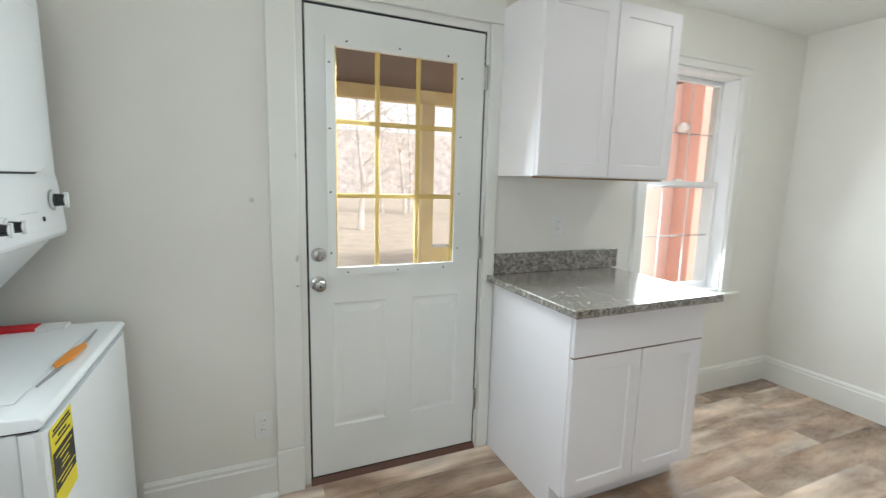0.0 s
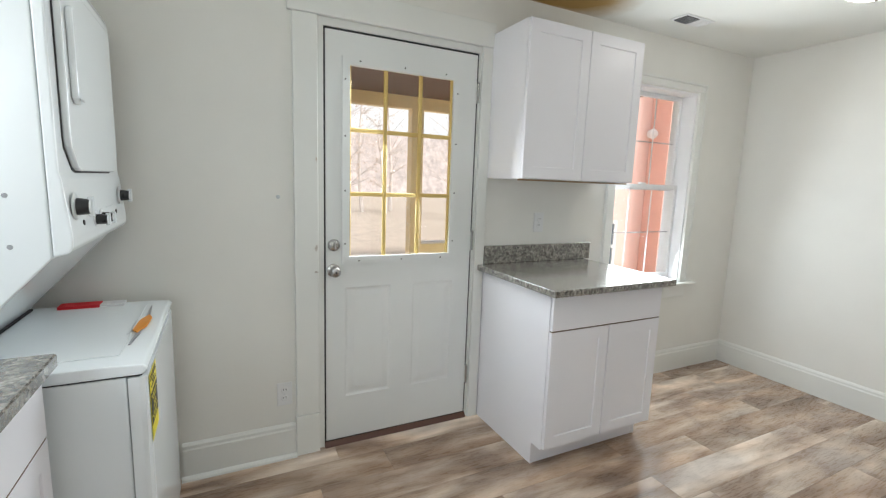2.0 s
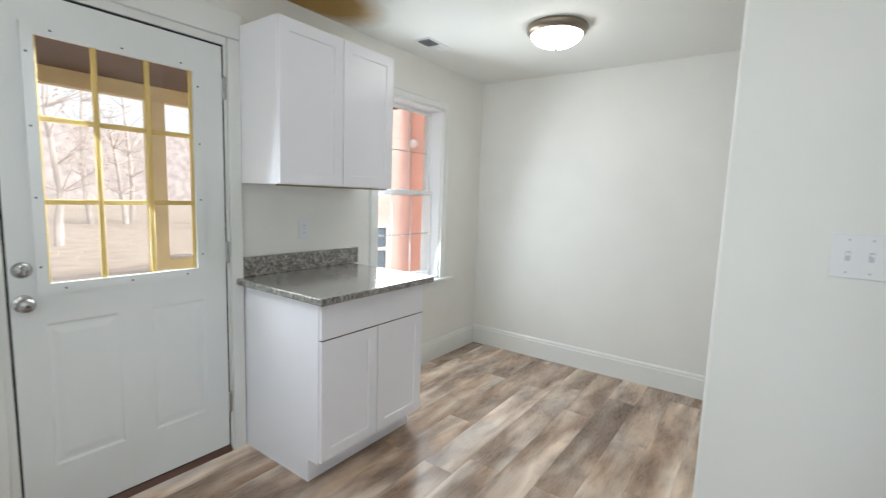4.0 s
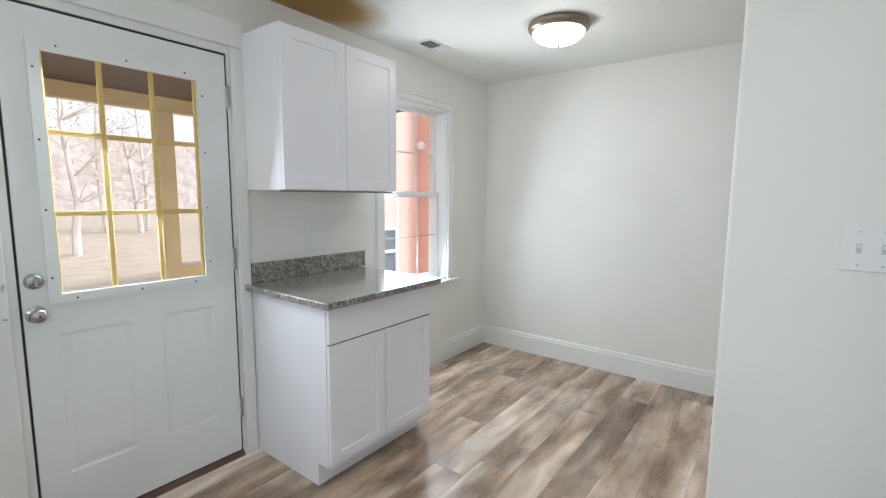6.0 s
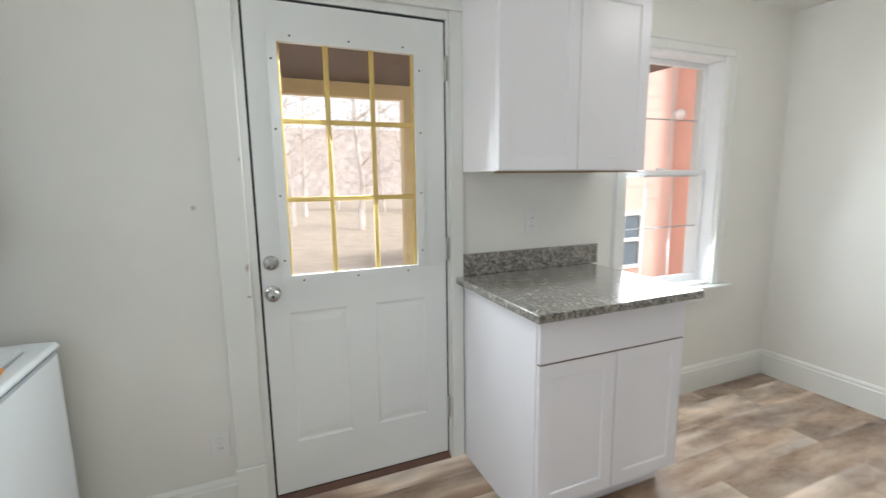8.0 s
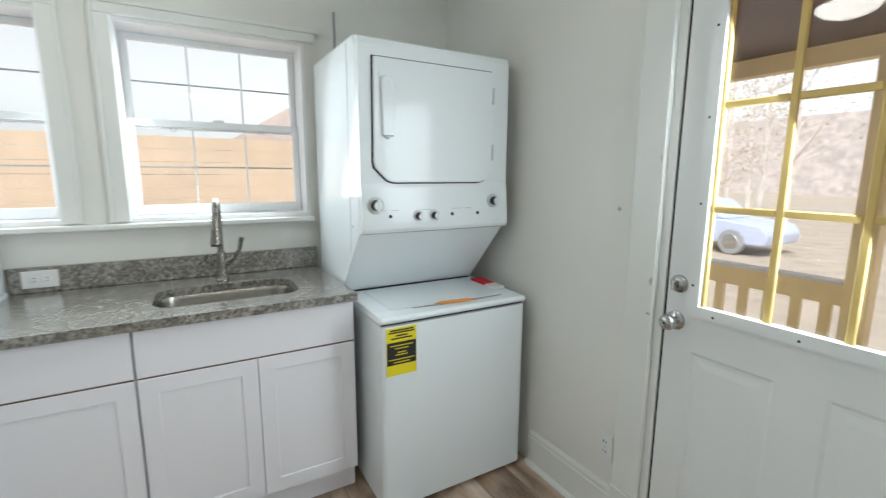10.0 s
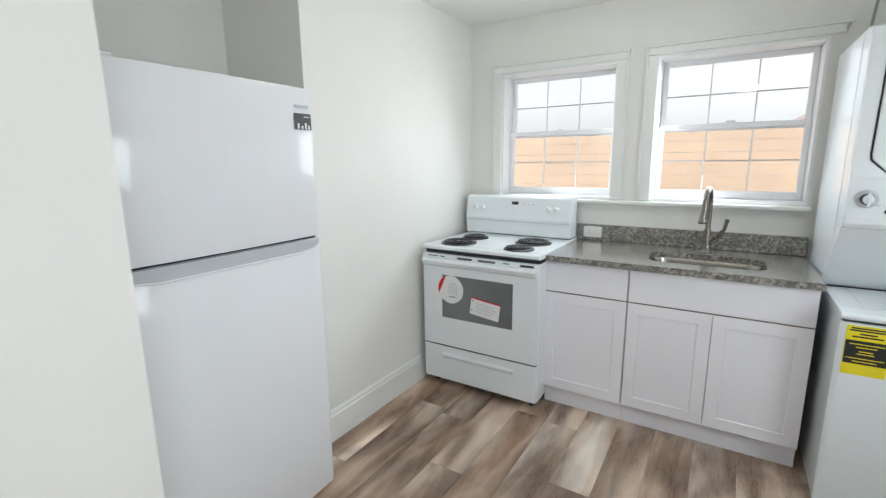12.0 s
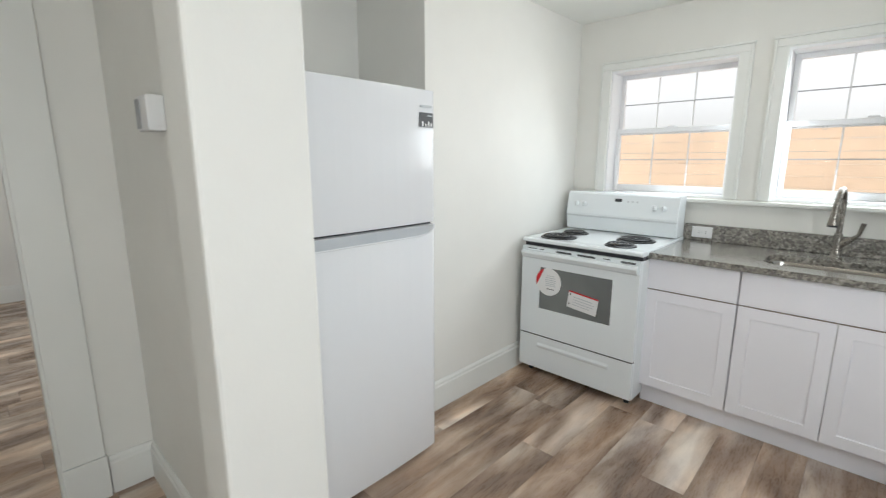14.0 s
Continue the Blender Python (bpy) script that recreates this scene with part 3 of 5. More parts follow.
# hall doorway
hall = thing("doorway_frame", (2.02, YB, 0), "white painted casing of the open hall doorway", "door frame", kind="structure")
part("casing", box(1.485, 1.626, YB + 0.0003, YB + 0.024, 0.19, 2.05, 0.004), TRIM, hall)
part("plinth_block", box(1.480, 1.628, YB + 0.0003, YB + 0.030, 0.0, 0.189, 0.004), TRIM, hall)
part("casing", box(2.414, 2.55, YB + 0.0003, YB + 0.024, 0.0, 2.05, 0.004), TRIM, hall)
part("head_casing", box(1.47, 2.565, YB + 0.0003, YB + 0.026, 2.051, 2.17, 0.004), TRIM, hall)
part("jamb", box(1.6203, 1.636, YB - 0.12, YB - 0.0003, 0, 2.024), TRIM, hall)
part("jamb", box(2.404, 2.4197, YB - 0.12, YB - 0.0003, 0, 2.024), TRIM, hall)
part("head_jamb", box(1.636, 2.404, YB - 0.12, YB - 0.0003, 2.024, 2.0397), TRIM, hall)


# ---------------------------------------------------------------- cabinets
def shaker(axis, a, b2, z0, z1, front, out, rail=0.057):
    """A shaker front, 19 mm thick, its field set back 8 mm. axis y: the face looks along y. out: +1 or -1."""
    bm = bmesh.new()
    rings = []
    for inset, back in ((0, 0.019), (0, 0.0015), (0.0015, 0.0), (rail - 0.001, 0.0), (rail, 0.001), (rail + 0.002, 0.006)):
        w = front - out * back
        cs = ((a + inset, z0 + inset), (b2 - inset, z0 + inset), (b2 - inset, z1 - inset), (a + inset, z1 - inset))
        rings.append([bm.verts.new((u, w, z) if axis == "y" else (w, u, z)) for u, z in cs])
    for p, q in zip(rings, rings[1:]):
        for k in range(4):
            bm.faces.new((p[k], p[(k + 1) % 4], q[(k + 1) % 4], q[k]))
    bm.faces.new(rings[0])
    bm.faces.new(rings[-1])
    bmesh.ops.recalc_face_normals(bm, faces=bm.faces)
    return bm


def slab_front(axis, a, b2, z0, z1, front, out):
    lo, hi = sorted((front - out * 0.019, front))
    return box(a, b2, lo, hi, z0, z1, 0.002, 1) if axis == "y" else box(lo, hi, a, b2, z0, z1, 0.002, 1)


# brown that stands for shade in the gap between drawer fronts and doors
GAP_SHADE = painted("gap_shade_brown", (0.16, 0.11, 0.085), 0.8, 0.2)


def gap_shade(axis, a, b2, z0, front, out, door):
    """A dark strip that paints the gap's shade along the top of a cabinet door."""
    lo, hi = sorted((front - out * 0.018, front - out * 0.002))
    bm = box(a + 0.002, b2 - 0.002, lo, hi, z0, z0 + 0.0045) if axis == "y" else box(lo, hi, a + 0.002, b2 - 0.002, z0, z0 + 0.0045)
    return part("gap_shade", bm, GAP_SHADE, door, "brown strip painting the shaded gap above the door")


# base cabinet beside the door
bc = thing("base_cabinet", (1.25, -0.3, 0), "white shaker two-door base cabinet with a top drawer front", "cabinet")
side = [(-0.0015, 0.0), (-0.53, 0.0), (-0.53, 0.112), (-0.602, 0.112), (-0.602, 0.874), (-0.0015, 0.874)]
part("side_panel", prism(side, "x", 0.889, 0.905), CABINET, bc)
part("side_panel", prism(side, "x", 1.592, 1.608), CABINET, bc)
part("face_frame", wall_mesh("y", -0.602, -0.584, 0.905, 1.592, 0.112, 0.874, [(0.94, 1.56, 0.15, 0.85)]), CABINET, bc)
part("bottom_board", box(0.905, 1.592, -0.584, -0.002, 0.112, 0.128), CABINET, bc)
part("back_board", box(0.905, 1.592, -0.008, -0.0015, 0.128, 0.874), CABINET, bc)
part("toe_kick", box(0.905, 1.592, -0.528, -0.514, 0.0, 0.1115), CABINET, bc, "white recessed toe kick")
part("drawer_front", slab_front("y", 0.893, 1.604, 0.7015, 0.869, -0.6215, -1), CABINET, bc)
for a, b2 in ((0.893, 1.2458), (1.2512, 1.604)):
    dr = part("cabinet_door", shaker("y", a, b2, 0.122, 0.6955, -0.6215, -1), CABINET, bc)
    gap_shade("y", a, b2, 0.6957, -0.6215, -1, dr)

wt = thing("worktop", (1.24, -0.34, 0.8755), "speckled grey-brown granite worktop on the base cabinet", "worktop")
part("slab", box(0.845, 1.632, -0.678, -0.0015, 0.8755, 0.907, 0.004), GRANITE, wt)
part("backsplash", box(0.888, 1.672, -0.0225, -0.0015, 0.9075, 1.010, 0.002, 1), GRANITE, wt, "short granite upstand against the wall")

# wall cabinet
wc = thing("wall_cabinet", (1.26, -0.17, 1.385), "white two-door wall cabinet hung beside the window", "cabinet")
part("carcass", box(0.884, 1.640, -0.315, -0.001, 1.386, 2.132, 0.0015, 1), CABINET, wc)
part("cabinet_door", shaker("y", 0.886, 1.261, 1.389, 2.129, -0.335, -1), CABINET, wc)
part("cabinet_door", shaker("y", 1.265, 1.638, 1.389, 2.129, -0.335, -1), CABINET, wc)
part("underside_edge", box(0.89, 1.634, -0.30, -0.29, 1.3775, 1.3855), painted("raw_ply_edge", (0.35, 0.24, 0.14), 0.7, 0.15), wc, "raw plywood lower edge")

# sink run
def run_cabinet(y0, y1, doors, label):
    c = thing("sink_cabinet" if doors == 2 else "base_cabinet", (-1.14, (y0 + y1) / 2, 0), label, "cabinet", "sink wall cabinets")
    part("side_panel", box(XW + 0.002, -0.856, y0, y0 + 0.016, 0.112, 0.874), CABINET, c)
    part("side_panel", box(XW + 0.002, -0.856, y1 - 0.016, y1, 0.112, 0.874), CABINET, c)
    part("face_frame", wall_mesh("x", -0.856, -0.874, y0 + 0.016, y1 - 0.016, 0.112, 0.874, [(y0 + 0.03, y1 - 0.03, 0.15, 0.85)]), CABINET, c)
    part("bottom_board", box(XW + 0.01, -0.875, y0 + 0.016, y1 - 0.016, 0.112, 0.128), CABINET, c)
    part("toe_kick", box(-0.906, -0.892, y0 - 0.001, y1 + 0.001, 0.0, 0.1115), CABINET, c, "white recessed toe kick")
    part("plinth_side", box(XW + 0.05, -0.9065, y1 - 0.016, y1, 0.0, 0.1115), CABINET, c)
    part("drawer_front", slab_front("x", y0 + 0.002, y1 - 0.002, 0.7015, 0.869, -0.836, 1), CABINET, c)
    m = (y0 + y1) / 2
    for a, b2 in ((y0 + 0.002, y1 - 0.002),) if doors == 1 else ((y0 + 0.002, m - 0.0014), (m + 0.0014, y1 - 0.002)):
        dr = part("cabinet_door", shaker("x", a, b2, 0.122, 0.6955, -0.836, 1), CABINET, c)
        gap_shade("x", a, b2, 0.6957, -0.836, 1, dr)


run_cabinet(-1.998, -1.560, 1, "narrow white shaker base cabinet with drawer front")
run_cabinet(-1.557, -0.798, 2, "white shaker two-door sink base cabinet")


def rounded(cx, cy, hx, hy, r, k=8):
    pts = []
    for sx, sy, a0 in ((1, 1, 0), (-1, 1, 90), (-1, -1, 180), (1, -1, 270)):
        for i in range(k + 1):
            a = radians(a0 + 90 * i / k)
            pts.append((cx + sx * (hx - r) + r * math.cos(a), cy + sy * (hy - r) + r * math.sin(a)))
    return pts


SINK = (-1.085, -1.240, 0.150, 0.262, 0.085)


def worktop_with_sink():
    x0, x1, y0, y1, z0, z1 = XW + 0.002, -0.806, -2.002, -0.790, 0.8755, 0.907
    inner = rounded(*SINK)
    n = len(inner) // 4
    corner = [(x1, y1), (x0, y1), (x0, y0), (x1, y0)]
    bm, seen = bmesh.new(), {}

    def v(p, z):
        key = (round(p[0], 5), round(p[1], 5), z)
        if key not in seen:
            seen[key] = bm.verts.new((p[0], p[1], z))
        return seen[key]

    outer = [corner[i // n] for i in range(len(inner))]
    for i in range(len(inner)):
        j = (i + 1) % len(inner)
        for z in (z0, z1):
            vs = list(dict.fromkeys((v(outer[i], z), v(outer[j], z), v(inner[j], z), v(inner[i], z))))
            bm.faces.new(vs)
        bm.faces.new((v(inner[i], z0), v(inner[j], z0), v(inner[j], z1), v(inner[i], z1)))
        if outer[i] != outer[j]:
            bm.faces.new((v(outer[i], z0), v(outer[j], z0), v(outer[j], z1), v(outer[i], z1)))
    bmesh.ops.recalc_face_normals(bm, faces=bm.faces)
    edges = [e for e in bm.edges if all(abs(q.co.z - z1) < 1e-6 and abs(q.co.x - x1) < 1e-6 for q in e.verts)]
    bmesh.ops.bevel(bm, geom=edges, offset=0.004, segments=2, affect="EDGES")
    return bm


ws = thing("worktop", (-1.13, -1.396, 0.8755), "speckled grey-brown granite worktop with undermount sink cutout", "worktop")
part("slab", worktop_with_sink(), GRANITE, ws)
part("backsplash", box(XW + 0.0005, XW + 0.022, -1.995, -0.790, 0.9075, 1.010, 0.002, 1), GRANITE, ws, "granite upstand behind the sink")


def build_sink():
    s = thing("kitchen_sink", (SINK[0], SINK[1], 0.70), "stainless steel undermount sink with rounded corners", "sink")
    bm = bmesh.new()
    cx, cy, hx, hy, r = SINK
    rings = []
    for inset, z in ((-0.02, 0.8748), (-0.001, 0.8748), (0.004, 0.860), (0.008, 0.74), (0.02, 0.712), (0.05, 0.702), (0.11, 0.699)):
        rings.append([bm.verts.new((x, y, z)) for x, y in rounded(cx, cy, hx - inset, hy - inset, max(0.02, r - inset * 0.7))])
    for a, b2 in zip(rings, rings[1:]):
        for k in range(len(a)):
            bm.faces.new((a[k], a[(k + 1) % len(a)], b2[(k + 1) % len(a)], b2[k]))
    bm.faces.new(rings[-1])
    bmesh.ops.recalc_face_normals(bm, faces=bm.faces)
    smooth(part("basin", bm, STEEL, s), 50)
    d = part("drain", lathe([(0, 0.001), (0.02, 0.001), (0.03, 0.004), (0.042, 0.004), (0.045, 0.0)], (cx - 0.02, cy, 0.6995), "z", 24), CHROME, s, "chrome strainer drain")
    smooth(d)


build_sink()


def build_faucet():
    fx, fy, z = -1.315, -1.245, 0.9075
    f = thing("kitchen_faucet", (fx, fy, z), "brushed nickel pull-down kitchen faucet with side lever", "faucet")
    smooth(part("base_body", lathe([(0, 0), (0.030, 0), (0.030, 0.005), (0.024, 0.012), (0.021, 0.06), (0.019, 0.115), (0.017, 0.13), (0, 0.13)], (fx, fy, z), "z", 24), NICKEL, f))
    pts = [(fx, fy, z + 0.13), (fx, fy, z + 0.21), (fx, fy, z + 0.27)]
    for k in range(1, 13):
        a = math.pi * k / 12 * 0.93
        pts.append((fx + 0.066 - 0.066 * math.cos(a), fy - 0.020 * (1 - math.cos(a)) / 2, z + 0.27 + 0.088 * math.sin(a)))
    smooth(part("spout", tube(pts, 0.0125, 16), NICKEL, f))
    ex, ey, ez = pts[-1]
    smooth(part("spray_head", tube([(ex, ey, ez + 0.005), (ex + 0.003, ey - 0.001, ez - 0.02), (ex + 0.006, ey - 0.003, ez - 0.06), (ex + 0.009, ey - 0.004, ez - 0.105)], 0.015, 16, [0.0135, 0.015, 0.017, 0.023]), NICKEL, f))
    smooth(part("nozzle_ring", tube([(ex + 0.009, ey - 0.004, ez - 0.1055), (ex + 0.0095, ey - 0.004, ez - 0.114)], 0.0215, 16), BLACK, f, "black rubber nozzle ring"))
    smooth(part("handle_hub", tube([(fx, fy + 0.012, z + 0.075), (fx, fy + 0.05, z + 0.105)], 0.017, 16, [0.019, 0.015]), NICKEL, f))
    smooth(part("lever", tube([(fx, fy + 0.045, z + 0.10), (fx + 0.004, fy + 0.075, z + 0.13), (fx + 0.01, fy + 0.088, z + 0.19)], 0.008, 12, [0.010, 0.0085, 0.011]), NICKEL, f))


build_faucet()


def outlet_plate(name, label, m, gang=1, kind="duplex"):
    """Wall plate in its own x-z plane, facing -y, then posed by m."""
    w, hgt = 0.070 + 0.046 * (gang - 1), 0.115
    p = thing(name, (0, 0, 0), label, "wall plate")
    part("plate", box(-w / 2, w / 2, -0.006, -0.0005, -hgt / 2, hgt / 2, 0.003), WHITE_PAPER, p)
    for g in range(gang):
        cx = (g - (gang - 1) / 2) * 0.046
        if kind == "duplex":
            for cz in (-0.02, 0.02):
                r = part("socket", lathe([(0, -0.0075), (0.014, -0.0075), (0.0165, -0.006)], (cx, 0, cz), "y", 20), WHITE_PAPER, p)
                for sx in (-0.006, 0.006):
                    part("slot", box(cx + sx - 0.001, cx + sx + 0.001, -0.0085, -0.0076, cz - 0.001, cz + 0.007), DARK, r)
        else:
            part("toggle_well", box(cx - 0.005, cx + 0.005, -0.0066, -0.0061, -0.012, 0.012), PALE_INK, p)
            part("toggle", box(cx - 0.0035, cx + 0.0035, -0.016, -0.0067, 0.001, 0.009, 0.001, 1), WHITE_PAPER, p)
        for cz in (-0.042, 0.042) if kind != "duplex" else (0.0,):
            part("plate_screw", lathe([(0, -0.0072), (0.0025, -0.0070), (0.003, -0.006)], (cx, 0, cz), "y", 8), PALE_INK, p)
    p.matrix_basis = m
    return p


outlet_plate("wall_outlet", "white outlet plate on the wall above the granite", pose(1.265, 0.0, 1.14))
outlet_plate("wall_outlet", "white outlet lying sideways on the granite upstand", pose(XW + 0.022, -1.893, 0.962, 0, 90, 90))
outlet_plate("light_switch", "white two-gang toggle switch plate on the partition", pose(AX1, -2.358, 1.24, 0, 0, -90), 2, "toggle")
outlet_plate("wall_outlet", "white outlet near the floor beside the door", pose(-0.187, 0.0, 0.325))
th = thing("thermostat", (1.31, -2.675, 1.53), "small white wall thermostat with grey display", "thermostat")
part("case", box(1.3105, 1.357, -2.715, -2.605, 1.485, 1.582, 0.005), WHITE_PAPER, th)
part("display", box(1.3575, 1.359, -2.711, -2.672, 1.492, 1.574), GREY, th, "grey display window")


# ---------------------------------------------------------------- stove
def build_stove():
    y0, y1, xf, xb = -2.748, -1.990, -0.735, -1.405
    s = thing("electric_stove", ((xf + xb) / 2, (y0 + y1) / 2, 0), "white electric coil stove with new stickers on the oven door", "stove")
    part("body", box(xb, xf - 0.004, y0 + 0.003, y1 - 0.003, 0.045, 0.866, 0.003, 1), ENAMEL, s)
    for x in (xb + 0.05, xf - 0.06):
        for y in (y0 + 0.05, y1 - 0.05):
            part("foot", lathe([(0, 0), (0.018, 0), (0.018, 0.006), (0.010, 0.010), (0.010, 0.046), (0, 0.046)], (x, y, 0), "z", 12), DARK, s)
    top = part("cooktop", prism([(xb, 0.890), (-0.730, 0.890), (-0.712, 0.898), (-0.712, 0.912), (-0.722, 0.920), (-0.80, 0.917), (-1.24, 0.917), (xb, 0.925)], "y", y0, y1, 0.002, 1), ENAMEL, s)
    part("cooktop_gap", box(xb, xf - 0.006, y0 + 0.006, y1 - 0.006, 0.8663, 0.8897), DARK, s, "dark gap under the cooktop")
    for x, y, r in ((-0.862, -2.575, 0.105), (-1.085, -2.575, 0.082), (-1.075, -2.165, 0.105), (-0.845, -2.165, 0.082)):
        b = thing("burner", (x, y, 0.917), "", "")
        b.parent = s
        b.location = Vector((x, y, 0.917)) - s.location
        pan = part("drip_pan", lathe([(0, 0.0015), (r * 0.5, 0.001), (r * 0.85, 0.003), (r * 0.97, 0.0085), (r * 1.06, 0.006), (r * 1.08, 0.0005)], (x, y, 0.917), "z", 36), BLACK, b)
        smooth(pan)
        turns = 4 if r > 0.09 else 3
        pts = []
        for k in range(turns * 24 + 1):
            q = k / (turns * 24)
            rad = r * (0.22 + 0.70 * q)
            pts.append((x + rad * math.cos(2 * math.pi * turns * q), y + rad * math.sin(2 * math.pi * turns * q), 0.9295))
        smooth(part("coil", tube(pts, 0.0052, 8), BLACK, b, "black heating coil"))
        smooth(part("coil_cap", lathe([(0, 0.016), (0.014, 0.0155), (0.016, 0.010)], (x, y, 0.917), "z", 16), CHROME, b))
    # backguard with a leaning face
    part("backguard", prism([(xb, 0.926), (-1.275, 0.926), (-1.262, 1.015), (-1.256, 1.035), (-1.283, 1.175), (-1.300, 1.190), (xb, 1.190)], "y", y0 + 0.004, y1 - 0.004, 0.004), ENAMEL, s)
    part("backguard_trim", box(-1.268, -1.2565, y0 + 0.006, y1 - 0.006, 1.017, 1.029, 0.003), PALE_ENAMEL, s)
    part("clock_display", box(-1.2785, -1.273, -2.398, -2.352, 1.132, 1.152), BLACK, s, "black clock window")
    for y in (-2.668, -2.612, -2.138, -2.082):
        k = part("control_knob", lathe([(0, 0.022), (0.013, 0.021), (0.016, 0.004), (0.022, 0.0)], (-1.270, y, 1.105), "x", 20), ENAMEL, s, "white control knob")
        smooth(k)
        part("knob_grip", box(-1.2495, -1.243, y - 0.003, y + 0.003, 1.088, 1.122, 0.001, 1), PALE_ENAMEL, k)
    for y in (-2.31, -2.28, -2.25):
        part("button", box(-1.2785, -1.274, y - 0.006, y + 0.006, 1.13, 1.142, 0.001, 1), PALE_ENAMEL, s)
    # oven door
    wy0, wy1, wz0, wz1 = -2.610, -2.140, 0.470, 0.742
    door = part("oven_door", wall_mesh("x", -0.7095, xf - 0.003, y0 + 0.004, y1 - 0.004, 0.288, 0.868, [(wy0, wy1, wz0, wz1)]), ENAMEL, s)
    part("oven_glass", box(-0.724, -0.714, wy0 + 0.0003, wy1 - 0.0003, wz0 + 0.0003, wz1 - 0.0003), OVEN_GLASS, door, "dark grey oven window")
    part("door_lip", prism([(-0.709, 0.790), (-0.690, 0.803), (-0.676, 0.826), (-0.682, 0.842), (-0.709, 0.846)], "y", y0 + 0.012, y1 - 0.012, 0.003), ENAMEL, door, "white moulded pull lip")
    for ya, yb in ((-2.70, -2.64), (-2.615, -2.585), (-2.50, -2.40), (-2.36, -2.25), (-2.20, -2.165), (-2.10, -2.02)):
        for z in (0.857, 0.851) if yb - ya > 0.09 or yb > -2.05 else (0.856,):
            part("vent_slot", box(-0.7088, -0.7068, ya, yb, z - 0.0024, z + 0.0024), BLACK, door)
    dr = part("drawer", box(xf - 0.003, -0.7105, y0 + 0.004, y1 - 0.004, 0.055, 0.278, 0.003), ENAMEL, s)
    part("drawer_pull", prism([(-0.7102, 0.200), (-0.704, 0.210), (-0.702, 0.222), (-0.7102, 0.236)], "y", y0 + 0.14, y1 - 0.14, 0.001, 1), ENAMEL, dr)
    part("drawer_gap", box(xf - 0.002, -0.7135, y0 + 0.006, y1 - 0.006, 0.279, 0.287), DARK, s)
    # stickers on the oven window
    st = thing("round_sticker", (-0.708, -2.545, 0.655), "round white sticker with a red wedge on the oven", "sticker")
    part("disc", lathe([(0, 0.0), (0.088, 0.0), (0.088, -0.001)], (-0.7070, -2.545, 0.655), "x", 40), WHITE_PAPER, st)
    bm = bmesh.new()
    seg = [bm.verts.new((-0.7062, -2.545 + 0.088 * math.cos(radians(a)), 0.655 + 0.088 * math.sin(radians(a)))) for a in range(112, 207, 8)]
    bm.faces.new(seg)
    ex = bmesh.ops.extrude_face_region(bm, geom=list(bm.faces))
    bmesh.ops.translate(bm, verts=[q for q in ex["geom"] if isinstance(q, bmesh.types.BMVert)], vec=(0.0006, 0, 0))
    bmesh.ops.recalc_face_normals(bm, faces=bm.faces)
    part("red_wedge", bm, RED, st, "red printed wedge")
    for k, (w, z) in enumerate(((0.05, 0.695), (0.07, 0.682), (0.075, 0.668), (0.075, 0.656), (0.07, 0.644), (0.075, 0.632), (0.05, 0.610))):
        part("print_line", box(-0.7065, -0.7061, -2.53 - w / 2, -2.53 + w / 2, z - 0.0022, z + 0.0022), PALE_INK if k < 6 else INK, st)
    tg = thing("hang_tag", (-0.708, -2.31, 0.57), "white paper tag with red edge hung over the oven", "tag")
    tilt = Matrix.Translation((-0.7085, -2.313, 0.57)) @ Matrix.Rotation(radians(-7), 4, "X")
    for nm, b, mt in (("card", (0, 0.0015, -0.095, 0.095, -0.055, 0.05), WHITE_PAPER), ("red_edge", (0.0017, 0.0023, -0.095, 0.095, 0.043, 0.051), RED), ("punch_mark", (0.0017, 0.0023, -0.085, -0.078, 0.026, 0.034), INK), ("punch_mark", (0.0017, 0.0023, -0.085, -0.078, -0.034, -0.026), INK),
                      ("print_line", (0.0017, 0.0021, -0.06, 0.06, 0.016, 0.021), PALE_INK), ("print_line", (0.0017, 0.0021, -0.06, 0.075, 0.0, 0.004), PALE_INK), ("print_line", (0.0017, 0.0021, -0.06, 0.07, -0.016, -0.012), PALE_INK), ("print_line", (0.0017, 0.0021, -0.06, 0.05, -0.032, -0.028), PALE_INK)):
        bm = box(*b)
        bmesh.ops.transform(bm, matrix=tilt, verts=bm.verts)
        part(nm, bm, mt, tg)
    # power cord behind the stove
    part("power_cord", tube([(-1.41, y0 - 0.012, 1.16), (-1.385, y0 - 0.016, 1.05), (-1.36, y0 - 0.014, 0.96), (-1.37, y0 - 0.014, 0.7)], 0.005, 8), GREY, s, "grey power cord")


PALE_ENAMEL = painted("pale_grey_enamel", (0.62, 0.65, 0.67), 0.3, 0.02)
OVEN_GLASS = painted("oven_window_grey", (0.20, 0.21, 0.205), 0.06, 0.3, 0.0, 6)
build_stove()


